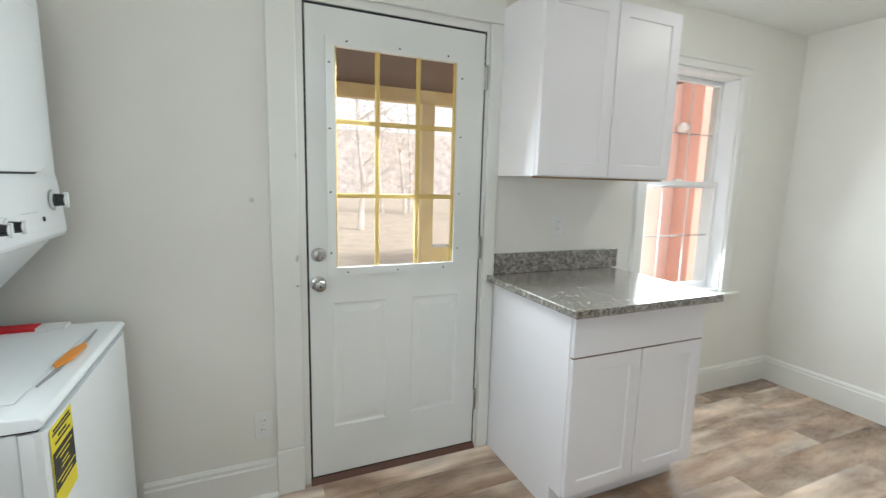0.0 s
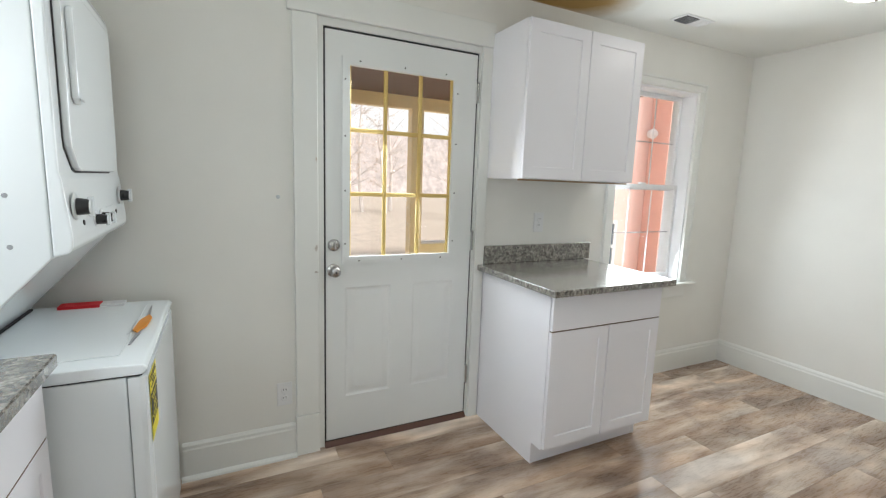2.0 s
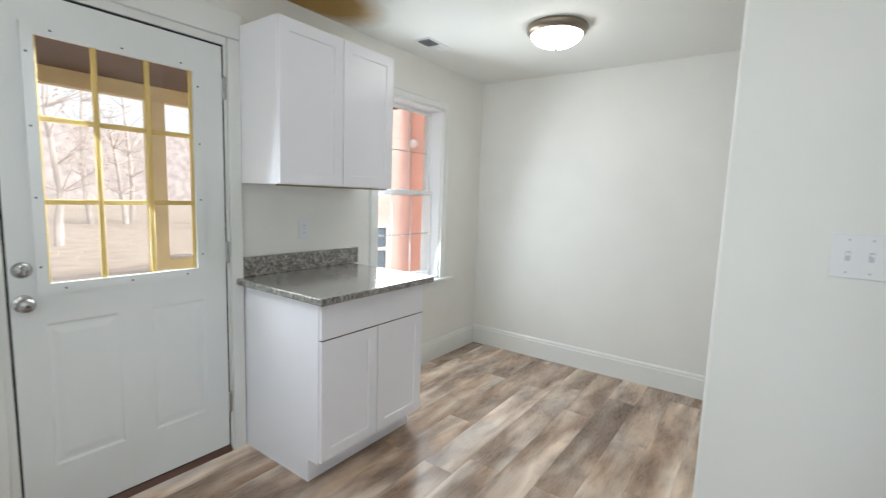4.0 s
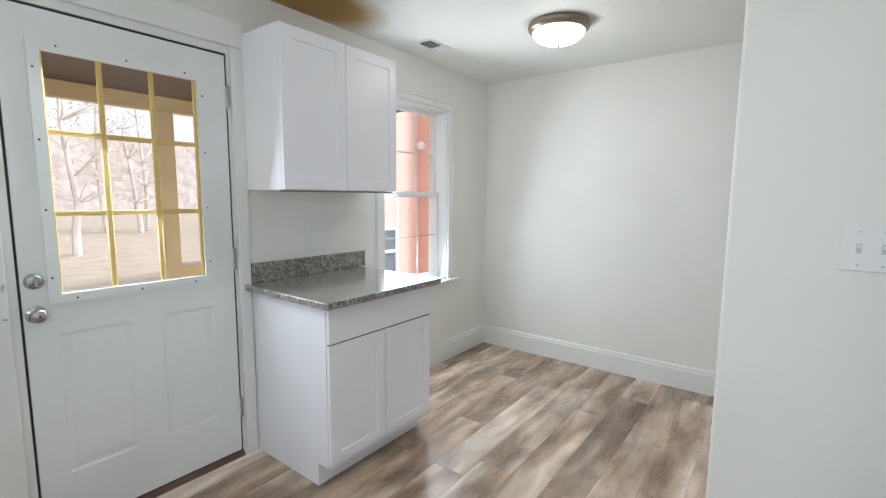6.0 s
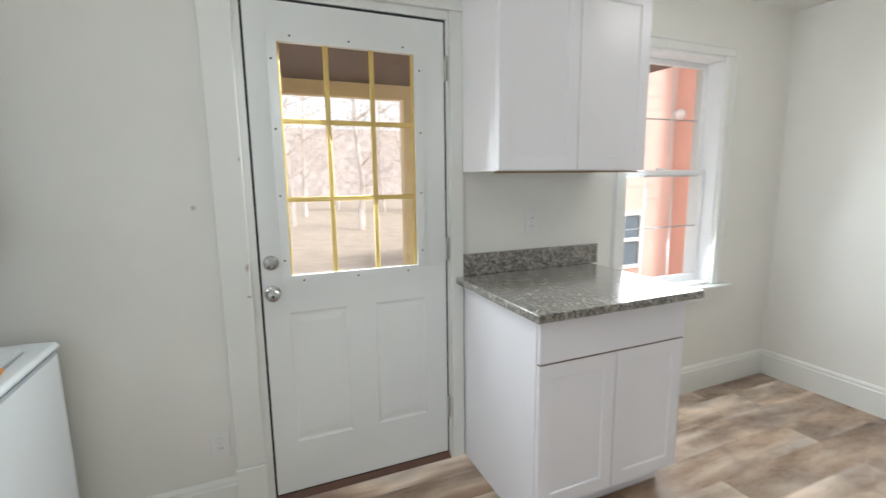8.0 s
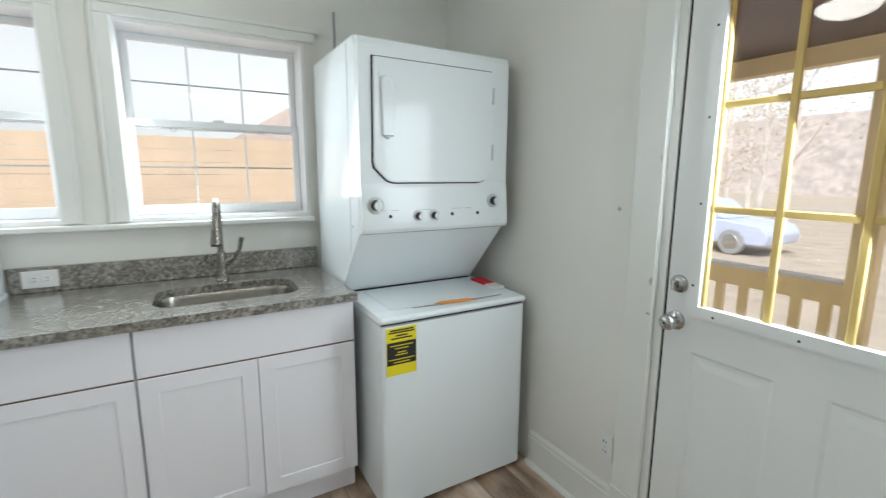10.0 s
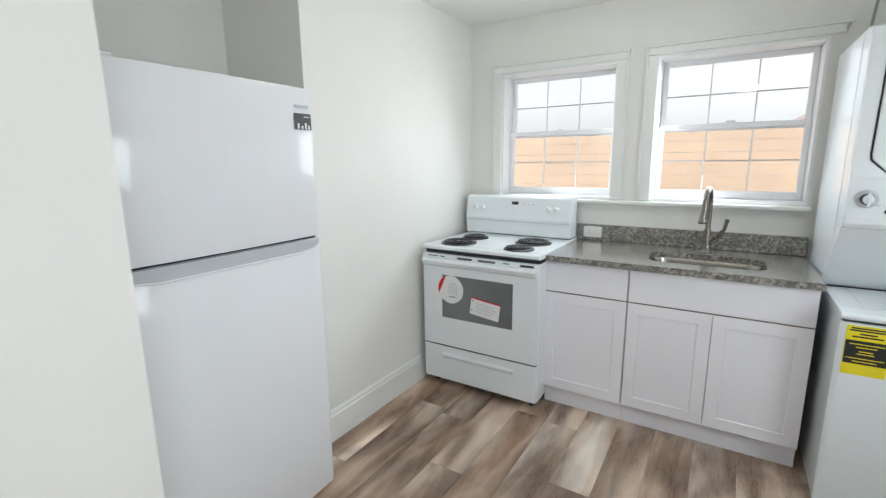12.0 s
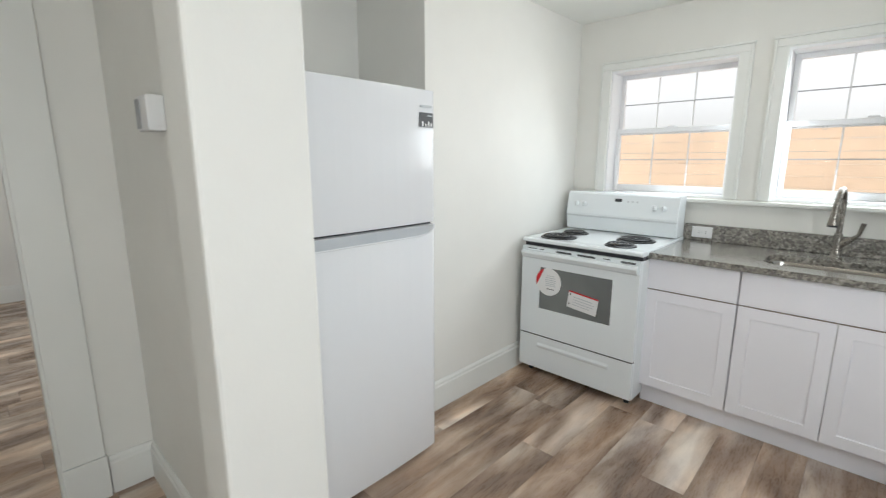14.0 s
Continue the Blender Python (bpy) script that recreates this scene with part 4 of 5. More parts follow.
# ---------------------------------------------------------------- stacked laundry centre
def build_laundry():
    y0, y1 = -0.762, -0.064
    w = thing("laundry_centre", (-1.02, (y0 + y1) / 2, 0), "white stacked washer and dryer tower in the corner", "washer dryer")
    # washer: cabinet, wrapped front, lid top
    part("washer_cabinet", box(-1.40, -0.675, y0 + 0.004, y1 - 0.004, 0.02, 0.808, 0.004), ENAMEL, w)
    part("washer_front", prism([(-0.672, y0), (-0.645, y0), (-0.634, y0 + 0.004), (-0.628, y0 + 0.014), (-0.626, y0 + 0.03), (-0.626, y1 - 0.03), (-0.628, y1 - 0.014), (-0.634, y1 - 0.004), (-0.645, y1), (-0.672, y1)], "z", 0.025, 0.806), ENAMEL, w)
    part("washer_top", prism([(-1.40, 0.813), (-0.640, 0.813), (-0.628, 0.820), (-0.624, 0.832), (-0.634, 0.842), (-0.70, 0.846), (-1.40, 0.846)], "y", y0 - 0.002, y1 + 0.002, 0.004), ENAMEL, w)
    part("top_seam", box(-1.39, -0.640, y0 + 0.006, y1 - 0.006, 0.8083, 0.8127), DARK, w, "dark seam under the lid")
    lid = part("washer_lid", box(-1.045, -0.700, y0 + 0.075, y1 - 0.060, 0.8465, 0.8488, 0.001), ENAMEL, w)
    part("lid_finger_notch", box(-0.712, -0.703, -0.50, -0.36, 0.8490, 0.8496), PALE_ENAMEL, lid)
    for y in (y0 + 0.07, y1 - 0.07):
        for x in (-0.70, -1.33):
            part("levelling_foot", lathe([(0, 0), (0.022, 0), (0.022, 0.008), (0.009, 0.012), (0.009, 0.021), (0, 0.021)], (x, y, 0), "z", 12), DARK, w)
    # dryer tower with sloping throat
    yd0, yd1 = -0.778, -0.076
    prof = [(-1.40, 0.847), (-1.065, 0.847), (-0.800, 1.140), (-0.800, 1.86), (-0.83, 1.90), (-1.40, 1.90)]
    dry = part("dryer_cabinet", prism(prof, "y", yd0, yd1, 0.004), ENAMEL, w)
    part("throat_seam", box(-1.062, -1.050, yd0 + 0.03, yd1 - 0.02, 0.8475, 0.853), DARK, dry)
    part("side_seam", box(-0.905, -0.902, yd0 - 0.0012, yd0 - 0.0002, 1.06, 1.885), PALE_ENAMEL, dry)
    for z in (1.17, 1.29):
        part("side_screw", lathe([(0, -0.0015), (0.005, -0.001), (0.006, 0)], (-0.875, yd0, z), "y", 10), GREY, dry)
    front = [(-0.7985, 1.142), (-0.768, 1.150), (-0.758, 1.165), (-0.757, 1.19), (-0.770, 1.33), (-0.774, 1.345), (-0.775, 1.86), (-0.785, 1.885), (-0.7985, 1.893)]
    fp = part("dryer_front", prism(front, "y", yd0, yd1, 0.004), ENAMEL, w)
    # door with cut lower corners
    def door_outline(g):
        return [(-0.722 - g, 1.818 + g), (-0.726 - g, 1.43), (-0.722 - g, 1.408 - g * 0.5), (-0.672, 1.358 - g), (-0.645, 1.350 - g), (-0.235, 1.350 - g), (-0.205, 1.360 - g), (-0.176 + g, 1.392 - g * 0.5), (-0.172 + g, 1.42), (-0.174 + g, 1.818 + g)]

    part("door_gap", prism(door_outline(0.005), "x", -0.7743, -0.7722), DARK, fp, "dark outline round the dryer door")
    dd = part("dryer_door", prism(door_outline(-0.0005), "x", -0.774, -0.757, 0.004), ENAMEL, w, "white enamel dryer door")
    part("door_handle", prism([(-0.695, 1.53), (-0.672, 1.515), (-0.650, 1.53), (-0.642, 1.60), (-0.642, 1.68), (-0.655, 1.735), (-0.682, 1.752), (-0.697, 1.74)], "x", -0.7567, -0.741, 0.005), ENAMEL, dd, "moulded recessed pull")
    # thin grey strip paints shade at the foot of the pull
    part("handle_shade_strip", box(-0.7407, -0.739, -0.690, -0.652, 1.526, 1.531), GREY, dd)
    for z in (1.72, 1.48):
        part("door_hinge", box(-0.773, -0.760, -0.170, -0.160, z - 0.035, z + 0.035, 0.002), PALE_ENAMEL, fp)
    # controls
    for y, z, r, big in ((-0.722, 1.262, 0.030, True), (-0.158, 1.268, 0.027, True), (-0.536, 1.214, 0.021, False), (-0.462, 1.214, 0.021, False)):
        kb = part("control_knob", lathe([(0, 0.030), (r * 0.62, 0.029), (r * 0.72, 0.008), (r * 0.72, 0.0)], (-0.759, y, z), "x", 28), BLACK, w, "black-sided control knob with white grip")
        smooth(kb)
        part("knob_grip", box(-0.735, -0.722, y - r * 0.16, y + r * 0.16, z - r * 0.85, z + r * 0.85, 0.002, 1), ENAMEL, kb)
        part("knob_face", lathe([(0, 0.0315), (r * 0.56, 0.031), (r * 0.60, 0.0293)], (-0.759, y, z), "x", 24), ENAMEL, kb)
        part("knob_skirt", lathe([(r * 0.74, 0.0045), (r * 1.0, 0.004), (r * 1.14, 0.002), (r * 1.16, 0.0)], (-0.7605, y, z), "x", 28), PALE_ENAMEL, kb)
    for y in (-0.661, -0.373, -0.243):
        part("indicator_button", lathe([(0, 0.006), (0.007, 0.005), (0.008, 0.0)], (-0.762, y, 1.216), "x", 14), BLACK, w, "small black button")
    for y, ww in ((-0.36, 0.03), (-0.33, 0.02), (-0.29, 0.03), (-0.69, 0.02), (-0.64, 0.03), (-0.50, 0.05)):
        part("printed_mark", box(-0.7625, -0.7605, y - ww / 2, y + ww / 2, 1.238, 1.241), PALE_INK, w)
    # yellow energy label
    lb = thing("energy_label", (-0.6255, -0.68, 0.70), "yellow energy label with black print on the washer", "label")
    part("paper", box(-0.6255, -0.6246, -0.744, -0.616, 0.606, 0.800), YELLOW, lb)
    part("print_block", box(-0.6244, -0.6240, -0.742, -0.618, 0.650, 0.742), INK, lb, "black printed block")
    for z, ww, c in ((0.790, 0.10, INK), (0.781, 0.11, INK), (0.768, 0.05, INK), (0.757, 0.09, INK)):
        part("print_line", box(-0.6244, -0.6240, -0.68 - ww / 2, -0.68 + ww / 2, z - 0.003, z + 0.003), c, lb)
    for z, ww in ((0.728, 0.10), (0.716, 0.06), (0.700, 0.04), (0.690, 0.05), (0.672, 0.11), (0.660, 0.07)):
        part("print_line", box(-0.6239, -0.6236, -0.68 - ww / 2, -0.68 + ww / 2, z - 0.0018, z + 0.0018), YELLOW, lb)
    # things on the washer lid
    tie = thing("cable_wrap", (-0.688, -0.40, 0.853), "orange tag on a grey tapered tie on the washer", "cable tie")
    part("tie_strip", prism([(-0.692, -0.600), (-0.688, -0.600), (-0.676, -0.50), (-0.672, -0.30), (-0.680, -0.16), (-0.684, -0.16), (-0.684, -0.30), (-0.688, -0.50)], "z", 0.8462, 0.8492), GREY, tie, "grey tapered strip")
    part("orange_tag", prism([(-0.700, -0.47), (-0.684, -0.50), (-0.664, -0.44), (-0.660, -0.34), (-0.672, -0.30), (-0.694, -0.36)], "z", 0.8494, 0.8545, 0.0015, 1), ORANGE, tie, "orange plastic tag")
    rc = thing("red_card", (-0.86, -0.125, 0.847), "red and white card lying at the back of the washer", "card")
    part("red_half", box(-0.975, -0.85, -0.128, -0.068, 0.8468, 0.8590), RED, rc)
    part("white_half", box(-0.8497, -0.775, -0.128, -0.068, 0.8468, 0.8575), WHITE_PAPER, rc)
    return w


build_laundry()
tagged(smooth(part("wall_cable", tube([(-1.446, -0.655, 2.17), (-1.40, -0.67, 2.12), (-1.33, -0.69, 2.02), (-1.32, -0.70, 1.905)], 0.006, 8), GREY)), "grey cable running up behind the dryer", "cable")


# ---------------------------------------------------------------- fridge
def build_fridge():
    x0, x1, yf = 0.305, 1.045, -2.535
    f = thing("refrigerator", ((x0 + x1) / 2, -2.9, 0), "white top-freezer refrigerator standing in the alcove", "refrigerator")
    part("cabinet", box(x0 + 0.004, x1 - 0.004, -3.25, yf - 0.075, 0.035, 1.672, 0.006), FRIDGE_W, f)
    part("grille", box(x0 + 0.01, x1 - 0.01, -2.64, -2.60, 0.012, 0.0345), DARK, f, "dark base grille")

    def door_outline(bulge):
        n = 10
        pts = [(x0, yf - 0.068), (x0, yf - 0.018), (x0 + 0.006, yf - 0.007)]
        for k in range(n + 1):
            u = k / n
            pts.append((x0 + 0.016 + (x1 - x0 - 0.032) * u, yf - 0.002 + bulge * (1 - (2 * u - 1) ** 2)))
        return pts + [(x1 - 0.006, yf - 0.007), (x1, yf - 0.018), (x1, yf - 0.068)]

    up = smooth(part("freezer_door", prism(door_outline(0.012), "z", 1.138, 1.690, 0.004), FRIDGE_W, f), 30)
    lo = smooth(part("fridge_door", prism(door_outline(0.012), "z", 0.040, 1.128, 0.004), FRIDGE_W, f), 30)
    part("door_gasket", box(x0 + 0.012, x1 - 0.012, yf - 0.066, yf - 0.024, 1.1285, 1.1375), DARK, f, "dark gap between the doors")
    # scooped pull: a shallow pocket under the freezer door, its shade painted grey, ends rounded upward
    pocket = [(x0 + 0.022, 1.1275), (x0 + 0.030, 1.108), (x0 + 0.055, 1.094), (x0 + 0.12, 1.086), (x1 - 0.12, 1.086), (x1 - 0.055, 1.094), (x1 - 0.030, 1.108), (x1 - 0.022, 1.1275)]
    part("pull_pocket", prism(pocket, "y", yf + 0.0085, yf + 0.0125), PALE_POCKET, lo, "scooped door pull with its shade painted grey")
    part("pull_rim", tube([(x, yf + 0.0125, z - 0.001) for x, z in pocket], 0.003, 8), FRIDGE_W, lo)
    hg = part("top_hinge_cover", box(x1 - 0.09, x1 - 0.01, yf - 0.11, yf - 0.02, 1.6905, 1.704, 0.004), FRIDGE_W, f)
    lb = thing("fridge_sticker", (x0 + 0.06, yf, 1.57), "dark printed feature sticker on the freezer door", "sticker")
    part("dark_block", box(x0 + 0.022, x0 + 0.100, yf + 0.0045, yf + 0.0062, 1.540, 1.598), BLACKISH, lb)
    for k, (a, hh) in enumerate(((0.030, 0.014), (0.044, 0.022), (0.060, 0.012), (0.078, 0.020))):
        part("white_print", box(x0 + a, x0 + a + 0.008, yf + 0.0064, yf + 0.0068, 1.542, 1.542 + hh), WHITE_PAPER, lb)
    part("print_line", box(x0 + 0.03, x0 + 0.055, yf + 0.0064, yf + 0.0068, 1.584, 1.588), PALE_INK, lb)
    bd = part("badge", box(x0 + 0.03, x0 + 0.095, yf + 0.0035, yf + 0.0062, 1.618, 1.628), PALE_INK, lb, "pale grey plain badge bar")


PALE_POCKET = painted("pocket_shade_grey", (0.50, 0.53, 0.56), 0.35, 0.03)
BLACKISH = painted("sticker_charcoal", (0.07, 0.07, 0.075), 0.35, 0.1)
build_fridge()


# ---------------------------------------------------------------- ceiling fixtures
def build_lamp(x, y):
    l = thing("ceiling_lamp", (x, y, H), "lit frosted dome ceiling lamp with brushed bronze ring", "ceiling lamp", "dome lamps")
    smooth(part("ring", lathe([(0.0, -0.001), (0.172, -0.001), (0.176, -0.012), (0.168, -0.034), (0.150, -0.046), (0.140, -0.046)], (x, y, H), "z", 48), BRONZE, l, "brushed bronze ring"))
    d = smooth(part("dome", lathe([(0.147, -0.044), (0.142, -0.060), (0.124, -0.081), (0.092, -0.099), (0.050, -0.110), (0.0, -0.113)], (x, y, H), "z", 48), DOME, l, "glowing frosted glass dome"))
    smooth(part("finial", lathe([(0, -0.130), (0.006, -0.127), (0.008, -0.121), (0.004, -0.117), (0.010, -0.112)], (x, y, H), "z", 14), BRONZE, l))
    return l


DOME = glowing("lit_frosted_glass", (1.0, 0.95, 0.88), LAMP_GLOW)
BRONZE = metal("brushed_bronze", (0.30, 0.25, 0.20), 0.35)
build_lamp(2.22, -1.065)
build_lamp(-0.28, -1.80)

vent = thing("ceiling_vent", (2.09, -0.262, H), "white ceiling register with a dark open half", "vent")
part("vent_frame", prism([(1.972, -0.318), (2.222, -0.318), (2.222, -0.206), (1.972, -0.206)], "z", H - 0.006, H - 0.0005, 0.002, 1), WHITE_PAPER, vent)
part("duct_dark", box(1.988, 2.10, -0.305, -0.219, H - 0.0072, H - 0.0063), DARK, vent, "dark duct opening")
for k in range(7):
    y = -0.297 + 0.0128 * k
    part("louvre", box(1.990, 2.098, y - 0.0012, y + 0.0012, H - 0.012, H - 0.0074), GREY, vent)
for k in range(7):
    y = -0.297 + 0.0128 * k
    part("louvre", box(2.102, 2.206, y - 0.0045, y + 0.0045, H - 0.0095, H - 0.0063), WHITE_PAPER, vent)

mk = tagged(part("wall_anchor", lathe([(0, -0.004), (0.006, -0.003), (0.009, -0.0005)], (-0.2, 0, 1.265), "y", 14), PALE_INK), "small grey plastic anchor stuck in the wall", "wall anchor")


# ---------------------------------------------------------------- outside
GROUND = painted("leafy_ground", (0.46, 0.385, 0.315), 0.9, 0.16, 0.5, 8)
tagged(part("ground", box(-400, 400, -400, 400, -1.0, -0.62), GROUND), "brown ground with dry leaves and faded grass", "ground", kind="structure")

porch = thing("porch", (0.4, 1.2, -0.05), "wooden porch with yellow posts and brown ceiling", "porch")
for k in range(22):
    part("deck_board", box(-2.6, 3.0, 0.20 + 0.1 * k, 0.292 + 0.1 * k, -0.075, -0.05), PORCH_WOOD, porch)
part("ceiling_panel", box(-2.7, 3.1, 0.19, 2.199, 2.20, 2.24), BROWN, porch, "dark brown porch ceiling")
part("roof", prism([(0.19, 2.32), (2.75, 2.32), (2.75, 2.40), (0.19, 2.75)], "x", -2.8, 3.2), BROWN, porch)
part("beam", box(-2.6, 3.0, 2.20, 2.30, 2.08, 2.319), PORCH_WOOD, porch)
for x in (-2.5, -0.16, 1.40, 2.9):
    part("post", box(x - 0.065, x + 0.065, 2.19, 2.31, -0.05, 2.08, 0.006), PORCH_WOOD, porch)
    part("footing", box(x - 0.09, x + 0.09, 2.16, 2.34, -0.62, -0.0755), GREY, porch)
for x0, x1 in ((-2.43, -0.23), (1.47, 2.83)):
    part("rail_cap", box(x0, x1, 2.19, 2.31, 0.700, 0.722, 0.004), WHITE_PAPER, porch, "white rail cap")
    part("hand_rail", box(x0, x1, 2.22, 2.28, 0.56, 0.6995, 0.006), PORCH_WOOD, porch)
    part("bottom_rail", box(x0, x1, 2.23, 2.27, 0.06, 0.10), PORCH_WOOD, porch)
    n = int((x1 - x0) / 0.16)
    for k in range(n):
        x = x0 + (k + 0.5) * (x1 - x0) / n
        part("baluster", box(x - 0.032, x + 0.032, 2.235, 2.265, 0.1005, 0.5595), PORCH_WOOD, porch)

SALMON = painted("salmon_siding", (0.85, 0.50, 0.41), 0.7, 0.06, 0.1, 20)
ROOF = painted("brown_shingle", (0.20, 0.13, 0.10), 0.85, 0.25, 0.4, 15)
# the left wall's brighter, hazy look is put into this paler salmon
PALE_SALMON = painted("hazy_salmon_siding", (0.87, 0.60, 0.53), 0.7, 0.06, 0.1, 20)
house = thing("neighbour_house", (8.5, 5.5, -0.62), "salmon orange neighbouring house with white window", "house")
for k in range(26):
    part("siding_board", prism([(3.60, -0.6 + 0.2 * k), (3.594, -0.6 + 0.2 * k), (3.60, -0.4 + 0.2 * k)], "x", 5.05, 6.47), PALE_SALMON, house, "siding board with the haze painted into its salmon")
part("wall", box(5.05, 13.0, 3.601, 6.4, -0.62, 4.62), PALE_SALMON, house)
part("roof", prism([(2.9, 4.62), (6.8, 4.62), (4.85, 6.2)], "x", 4.8, 13.3), ROOF, house)
nw = part("window_frame", wall_mesh("y", 3.55, 3.60, 5.10, 5.82, -0.12, 0.80, [(5.16, 5.76, -0.06, 0.32), (5.16, 5.76, 0.38, 0.74)]), WHITE_PAPER, house)
part("window_pane", box(5.16, 5.76, 3.575, 3.580, -0.06, 0.74), painted("far_window_glass", (0.15, 0.2, 0.25), 0.1), nw, "grey-blue window pane")
lt = part("wall_light", lathe([(0, 0.0), (0.07, -0.02), (0.09, -0.10), (0.05, -0.16), (0, -0.17)], (6.42, 3.58, 2.33), "y", 16), WHITE_PAPER, house, "white wall light")
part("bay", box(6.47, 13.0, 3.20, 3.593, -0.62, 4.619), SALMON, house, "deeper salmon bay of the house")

TAN = painted("tan_fence_boards", (0.74, 0.58, 0.43), 0.7, 0.08, 0.2, 12)
fence = thing("board_fence", (-6.0, -1.5, -0.62), "tan horizontal board fence across the yard", "fence")
for k in range(15):
    part("board", box(-6.02, -6.0, -7.5, 3.0, -0.58 + 0.162 * k, -0.424 + 0.162 * k), TAN, fence)
for y in (-7.0, -5.2, -3.4, -1.6, 0.2, 2.0):
    part("fence_post", box(-6.12, -6.021, y - 0.05, y + 0.05, -0.62, 1.86), TAN, fence)
fh = thing("far_house", (-24, 4, -0.62), "pale distant house with a brown roof", "house")
part("wall", box(-28, -20, 0.5, 9.0, -0.62, 2.4), painted("far_house_wall", (0.6, 0.55, 0.5), 0.8), fh)
# roof brown is paled so that its colour carries the distance haze
part("roof", prism([(0.0, 2.4), (9.5, 2.4), (4.75, 5.3)], "x", -28.4, -19.6), painted("hazy_far_roof", (0.60, 0.50, 0.47), 0.9, 0.1), fh)


# car blue with distance haze painted in; grey wheels for the same haze
CAR_BLUE = painted("hazy_blue_car_paint", (0.52, 0.58, 0.76), 0.3, 0.05)


def build_car(x, y, z):
    """A far saloon car, its length along x."""
    car = thing("parked_car", (x, y, z), "pale blue saloon car parked beyond the yard", "car")
    low = [(-2.1, 0.30), (2.1, 0.28), (2.15, 0.55), (2.0, 0.78), (1.1, 0.88), (-1.5, 0.92), (-2.1, 0.86), (-2.18, 0.55)]
    part("body", prism([(x + a, z + b2) for a, b2 in low], "y", y - 0.85, y + 0.85, 0.05), CAR_BLUE, car)
    top = [(1.05, 0.885), (0.45, 1.36), (-0.85, 1.40), (-1.55, 0.925)]
    part("cabin", prism([(x + a, z + b2) for a, b2 in top], "y", y - 0.72, y + 0.72, 0.04), CAR_BLUE, car)
    part("side_window", prism([(x + a, z + b2) for a, b2 in ((0.80, 0.96), (0.36, 1.28), (-0.75, 1.32), (-1.25, 0.98))], "y", y - 0.735, y - 0.7205), GREY, car, "grey side window")
    for a in (-1.3, 1.32):
        wheel = smooth(part("wheel", lathe([(0, -0.10), (0.30, -0.10), (0.325, -0.07), (0.325, 0.07), (0.30, 0.10), (0, 0.10)], (x + a, y - 0.80, z + 0.325), "y", 24), GREY, car))
        part("rim", lathe([(0, -0.125), (0.18, -0.115), (0.20, -0.101)], (x + a, y - 0.80, z + 0.325), "y", 20), CHROME, wheel)
    return car


build_car(-6.6, 11.6, -0.62)

# bare trees behind the porch
# bark is lightened well past wood tone to paint haze over the trees
BARK = painted("haze_paled_bark", (0.68, 0.62, 0.58), 0.9, 0.2, 0.5, 20)
LEAF = painted("dry_leaves", (0.55, 0.44, 0.36), 0.8, 0.3)


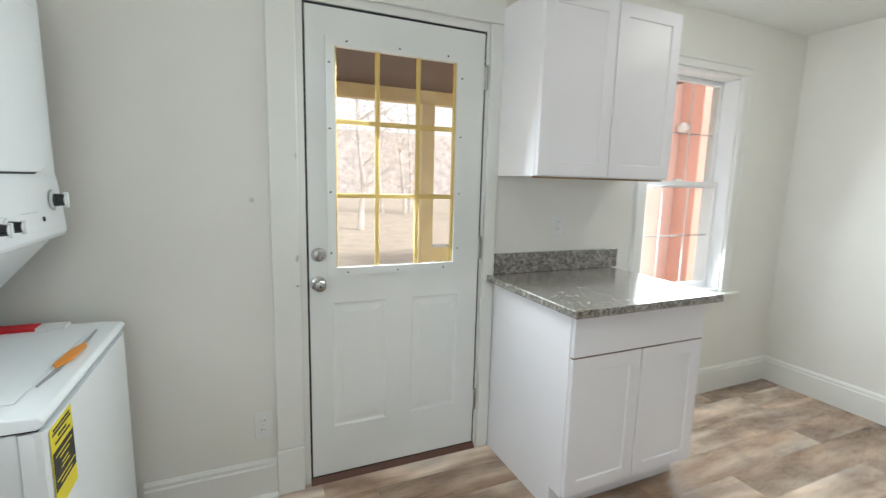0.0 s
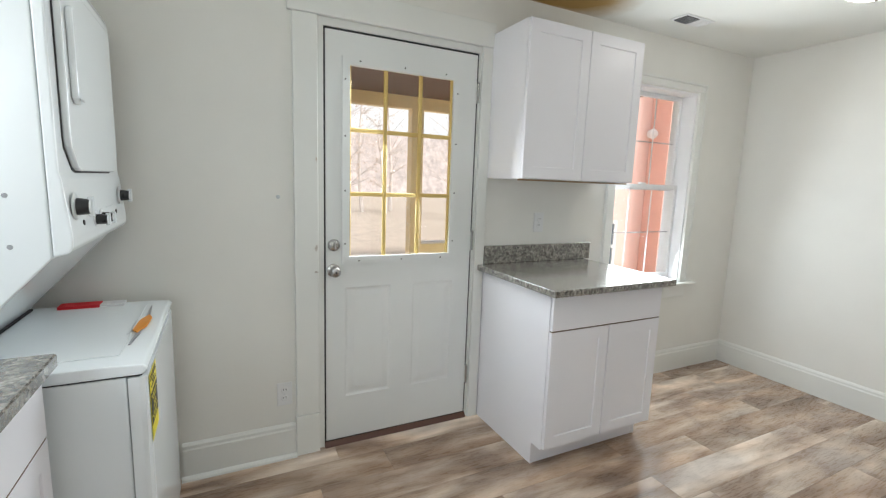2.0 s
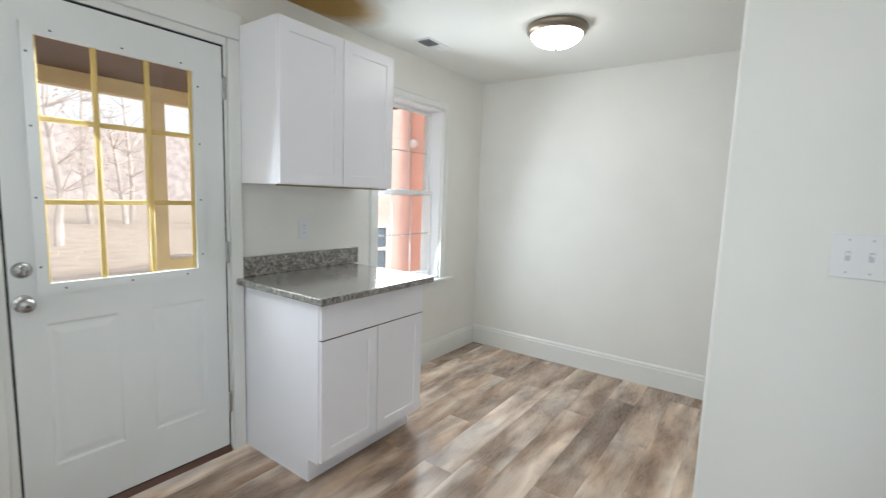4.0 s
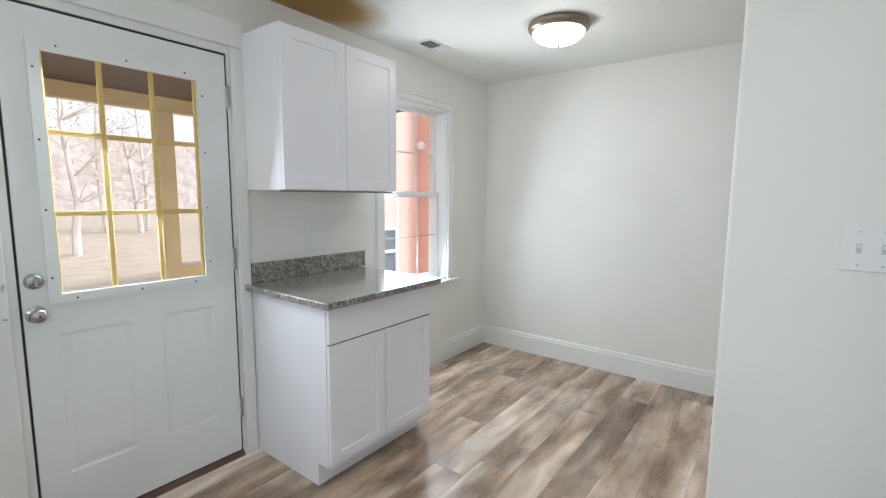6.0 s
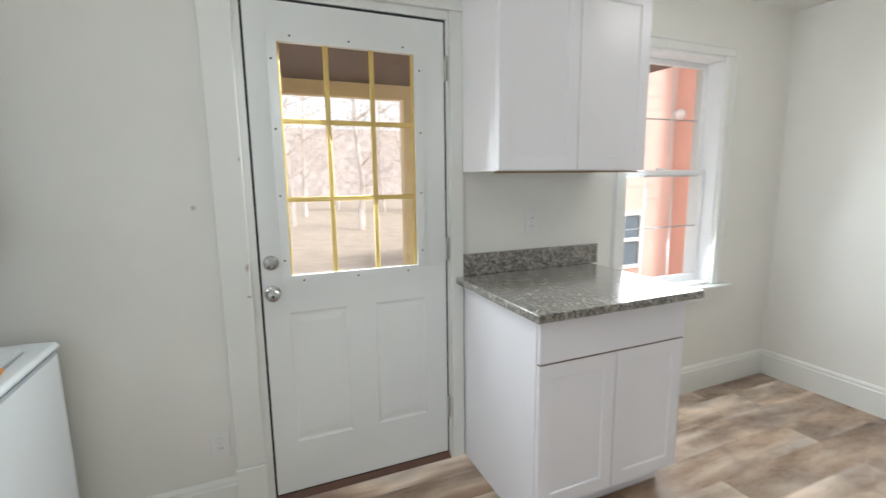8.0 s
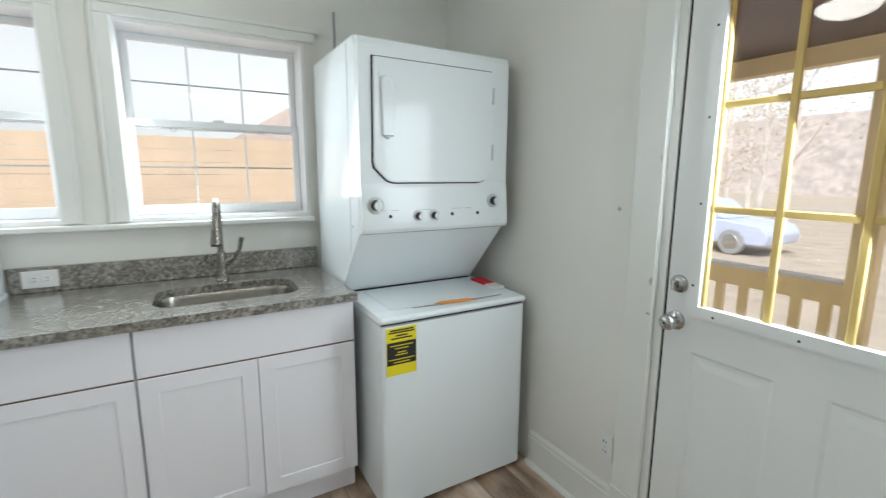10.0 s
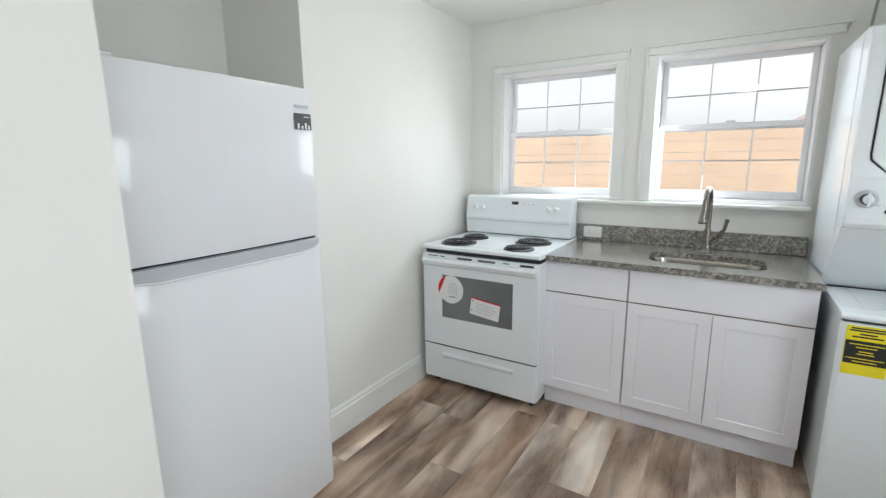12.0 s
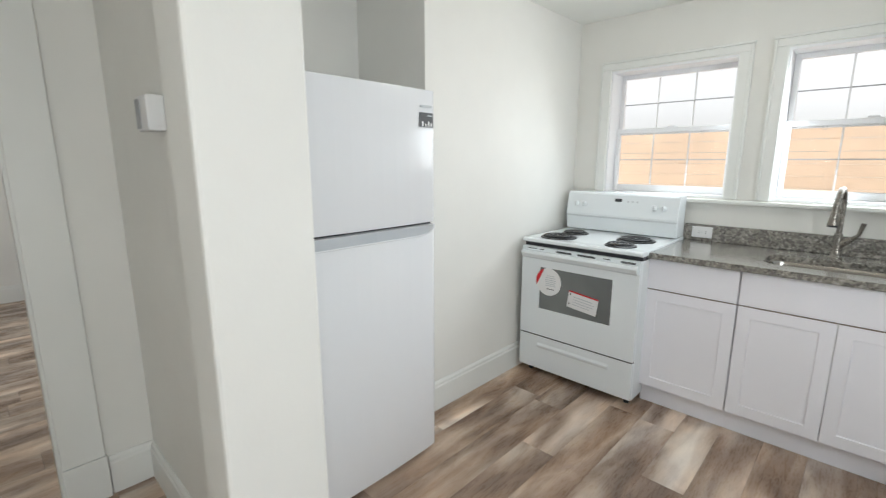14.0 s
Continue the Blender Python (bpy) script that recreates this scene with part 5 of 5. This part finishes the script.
def build_tree(x, y, height, rng):
    t = thing("bare_tree", (x, y, -0.62), "leafless winter tree with thin branches and few dry leaves", "tree", "trees behind the porch")
    pts, p = [], Vector((x, y, -0.64))
    for k in range(8):
        pts.append(p.copy())
        p = p + Vector((rng.uniform(-0.1, 0.1), rng.uniform(-0.1, 0.1), height / 7))
    part("trunk", tube(pts, 0.1, 8, [0.14 * (1 - k / 8.5) for k in range(8)]), BARK, t)
    bm, lf = bmesh.new(), bmesh.new()
    for k in range(44):
        base = pts[rng.randint(2, 7)]
        a, up = rng.uniform(0, 6.28), rng.uniform(0.3, 1.0)
        length = height * rng.uniform(0.12, 0.3)
        q, line = base.copy(), []
        for j in range(5):
            line.append(q.copy())
            q = q + Vector((math.cos(a) * length / 4, math.sin(a) * length / 4, up * length / 4)) + Vector((rng.uniform(-0.06, 0.06), rng.uniform(-0.06, 0.06), 0))
        limb = tube(line, 0.03, 5, [0.022 * (1 - j / 5.5) for j in range(5)])
        me = bpy.data.meshes.new("limb_tmp")
        limb.to_mesh(me)
        limb.free()
        bm.from_mesh(me)
        bpy.data.meshes.remove(me)
        for j in range(14):
            c = line[rng.randint(2, 4)] + Vector((rng.uniform(-0.4, 0.4), rng.uniform(-0.4, 0.4), rng.uniform(-0.2, 0.4)))
            s = rng.uniform(0.03, 0.07)
            d1 = Vector((rng.uniform(-1, 1), rng.uniform(-1, 1), rng.uniform(-1, 1))).normalized() * s
            d2 = d1.orthogonal().normalized() * s * 0.6
            lf.faces.new([lf.verts.new(c + o) for o in (-d1, d2, d1, -d2)])
    part("branches", bm, BARK, t)
    part("crown", lf, LEAF, t)


rng = random.Random(7)
for k in range(20):
    build_tree(-14 + 1.4 * k + rng.uniform(-0.5, 0.5), 15 + rng.uniform(0, 14), rng.uniform(5, 9.5), rng)
# the haze before the far woods is mixed into this flat board's colour
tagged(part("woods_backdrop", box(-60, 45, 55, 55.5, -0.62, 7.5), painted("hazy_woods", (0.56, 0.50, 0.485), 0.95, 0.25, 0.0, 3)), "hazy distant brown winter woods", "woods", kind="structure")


# ---------------------------------------------------------------- plank floor
def plank_mesh(w, l):
    bm = box(0, l, 0, w, -0.008, 0.0)
    bmesh.ops.bevel(bm, geom=[e for e in bm.edges if all(v.co.z > -0.001 for v in e.verts)], offset=0.0007, segments=1, affect="EDGES")
    me = bpy.data.meshes.new("plank")
    bm.to_mesh(me)
    bm.free()
    me.materials.append(PLANK)
    return me


PW, PL = 0.178, 1.22
planks = {}
rng = random.Random(3)


def lay_planks(floor_name, x0, x1, y0, y1, first):
    """Staggered rows of planks along x, each an object under its floor."""
    floor_ob = bpy.data.objects[floor_name]
    row, y = 0, y0
    while y < y1 - 0.02:
        w = min(PW if row else first, y1 - y)
        x = x0 - 0.01 - rng.uniform(0.0, 1.0)
        while x < x1 - 0.01:
            a, b2 = max(x, x0), min(x + PL, x1)
            if b2 - a > 0.01:
                key = (round(w - 0.0006, 4), round(b2 - a - 0.0006, 3))
                if key not in planks:
                    planks[key] = plank_mesh(*key)
                ob = new("plank", planks[key])
                ob.parent = floor_ob
                ob.location = (a, y, 0.0)
            x += PL
        y += w
        row += 1


lay_planks("floor", XW - 0.19, XE + 0.11, YB - 0.115, 0.18, 0.118)
lay_planks("far_room_floor", BX0, BX1, BY, YB - 0.1205, PW)
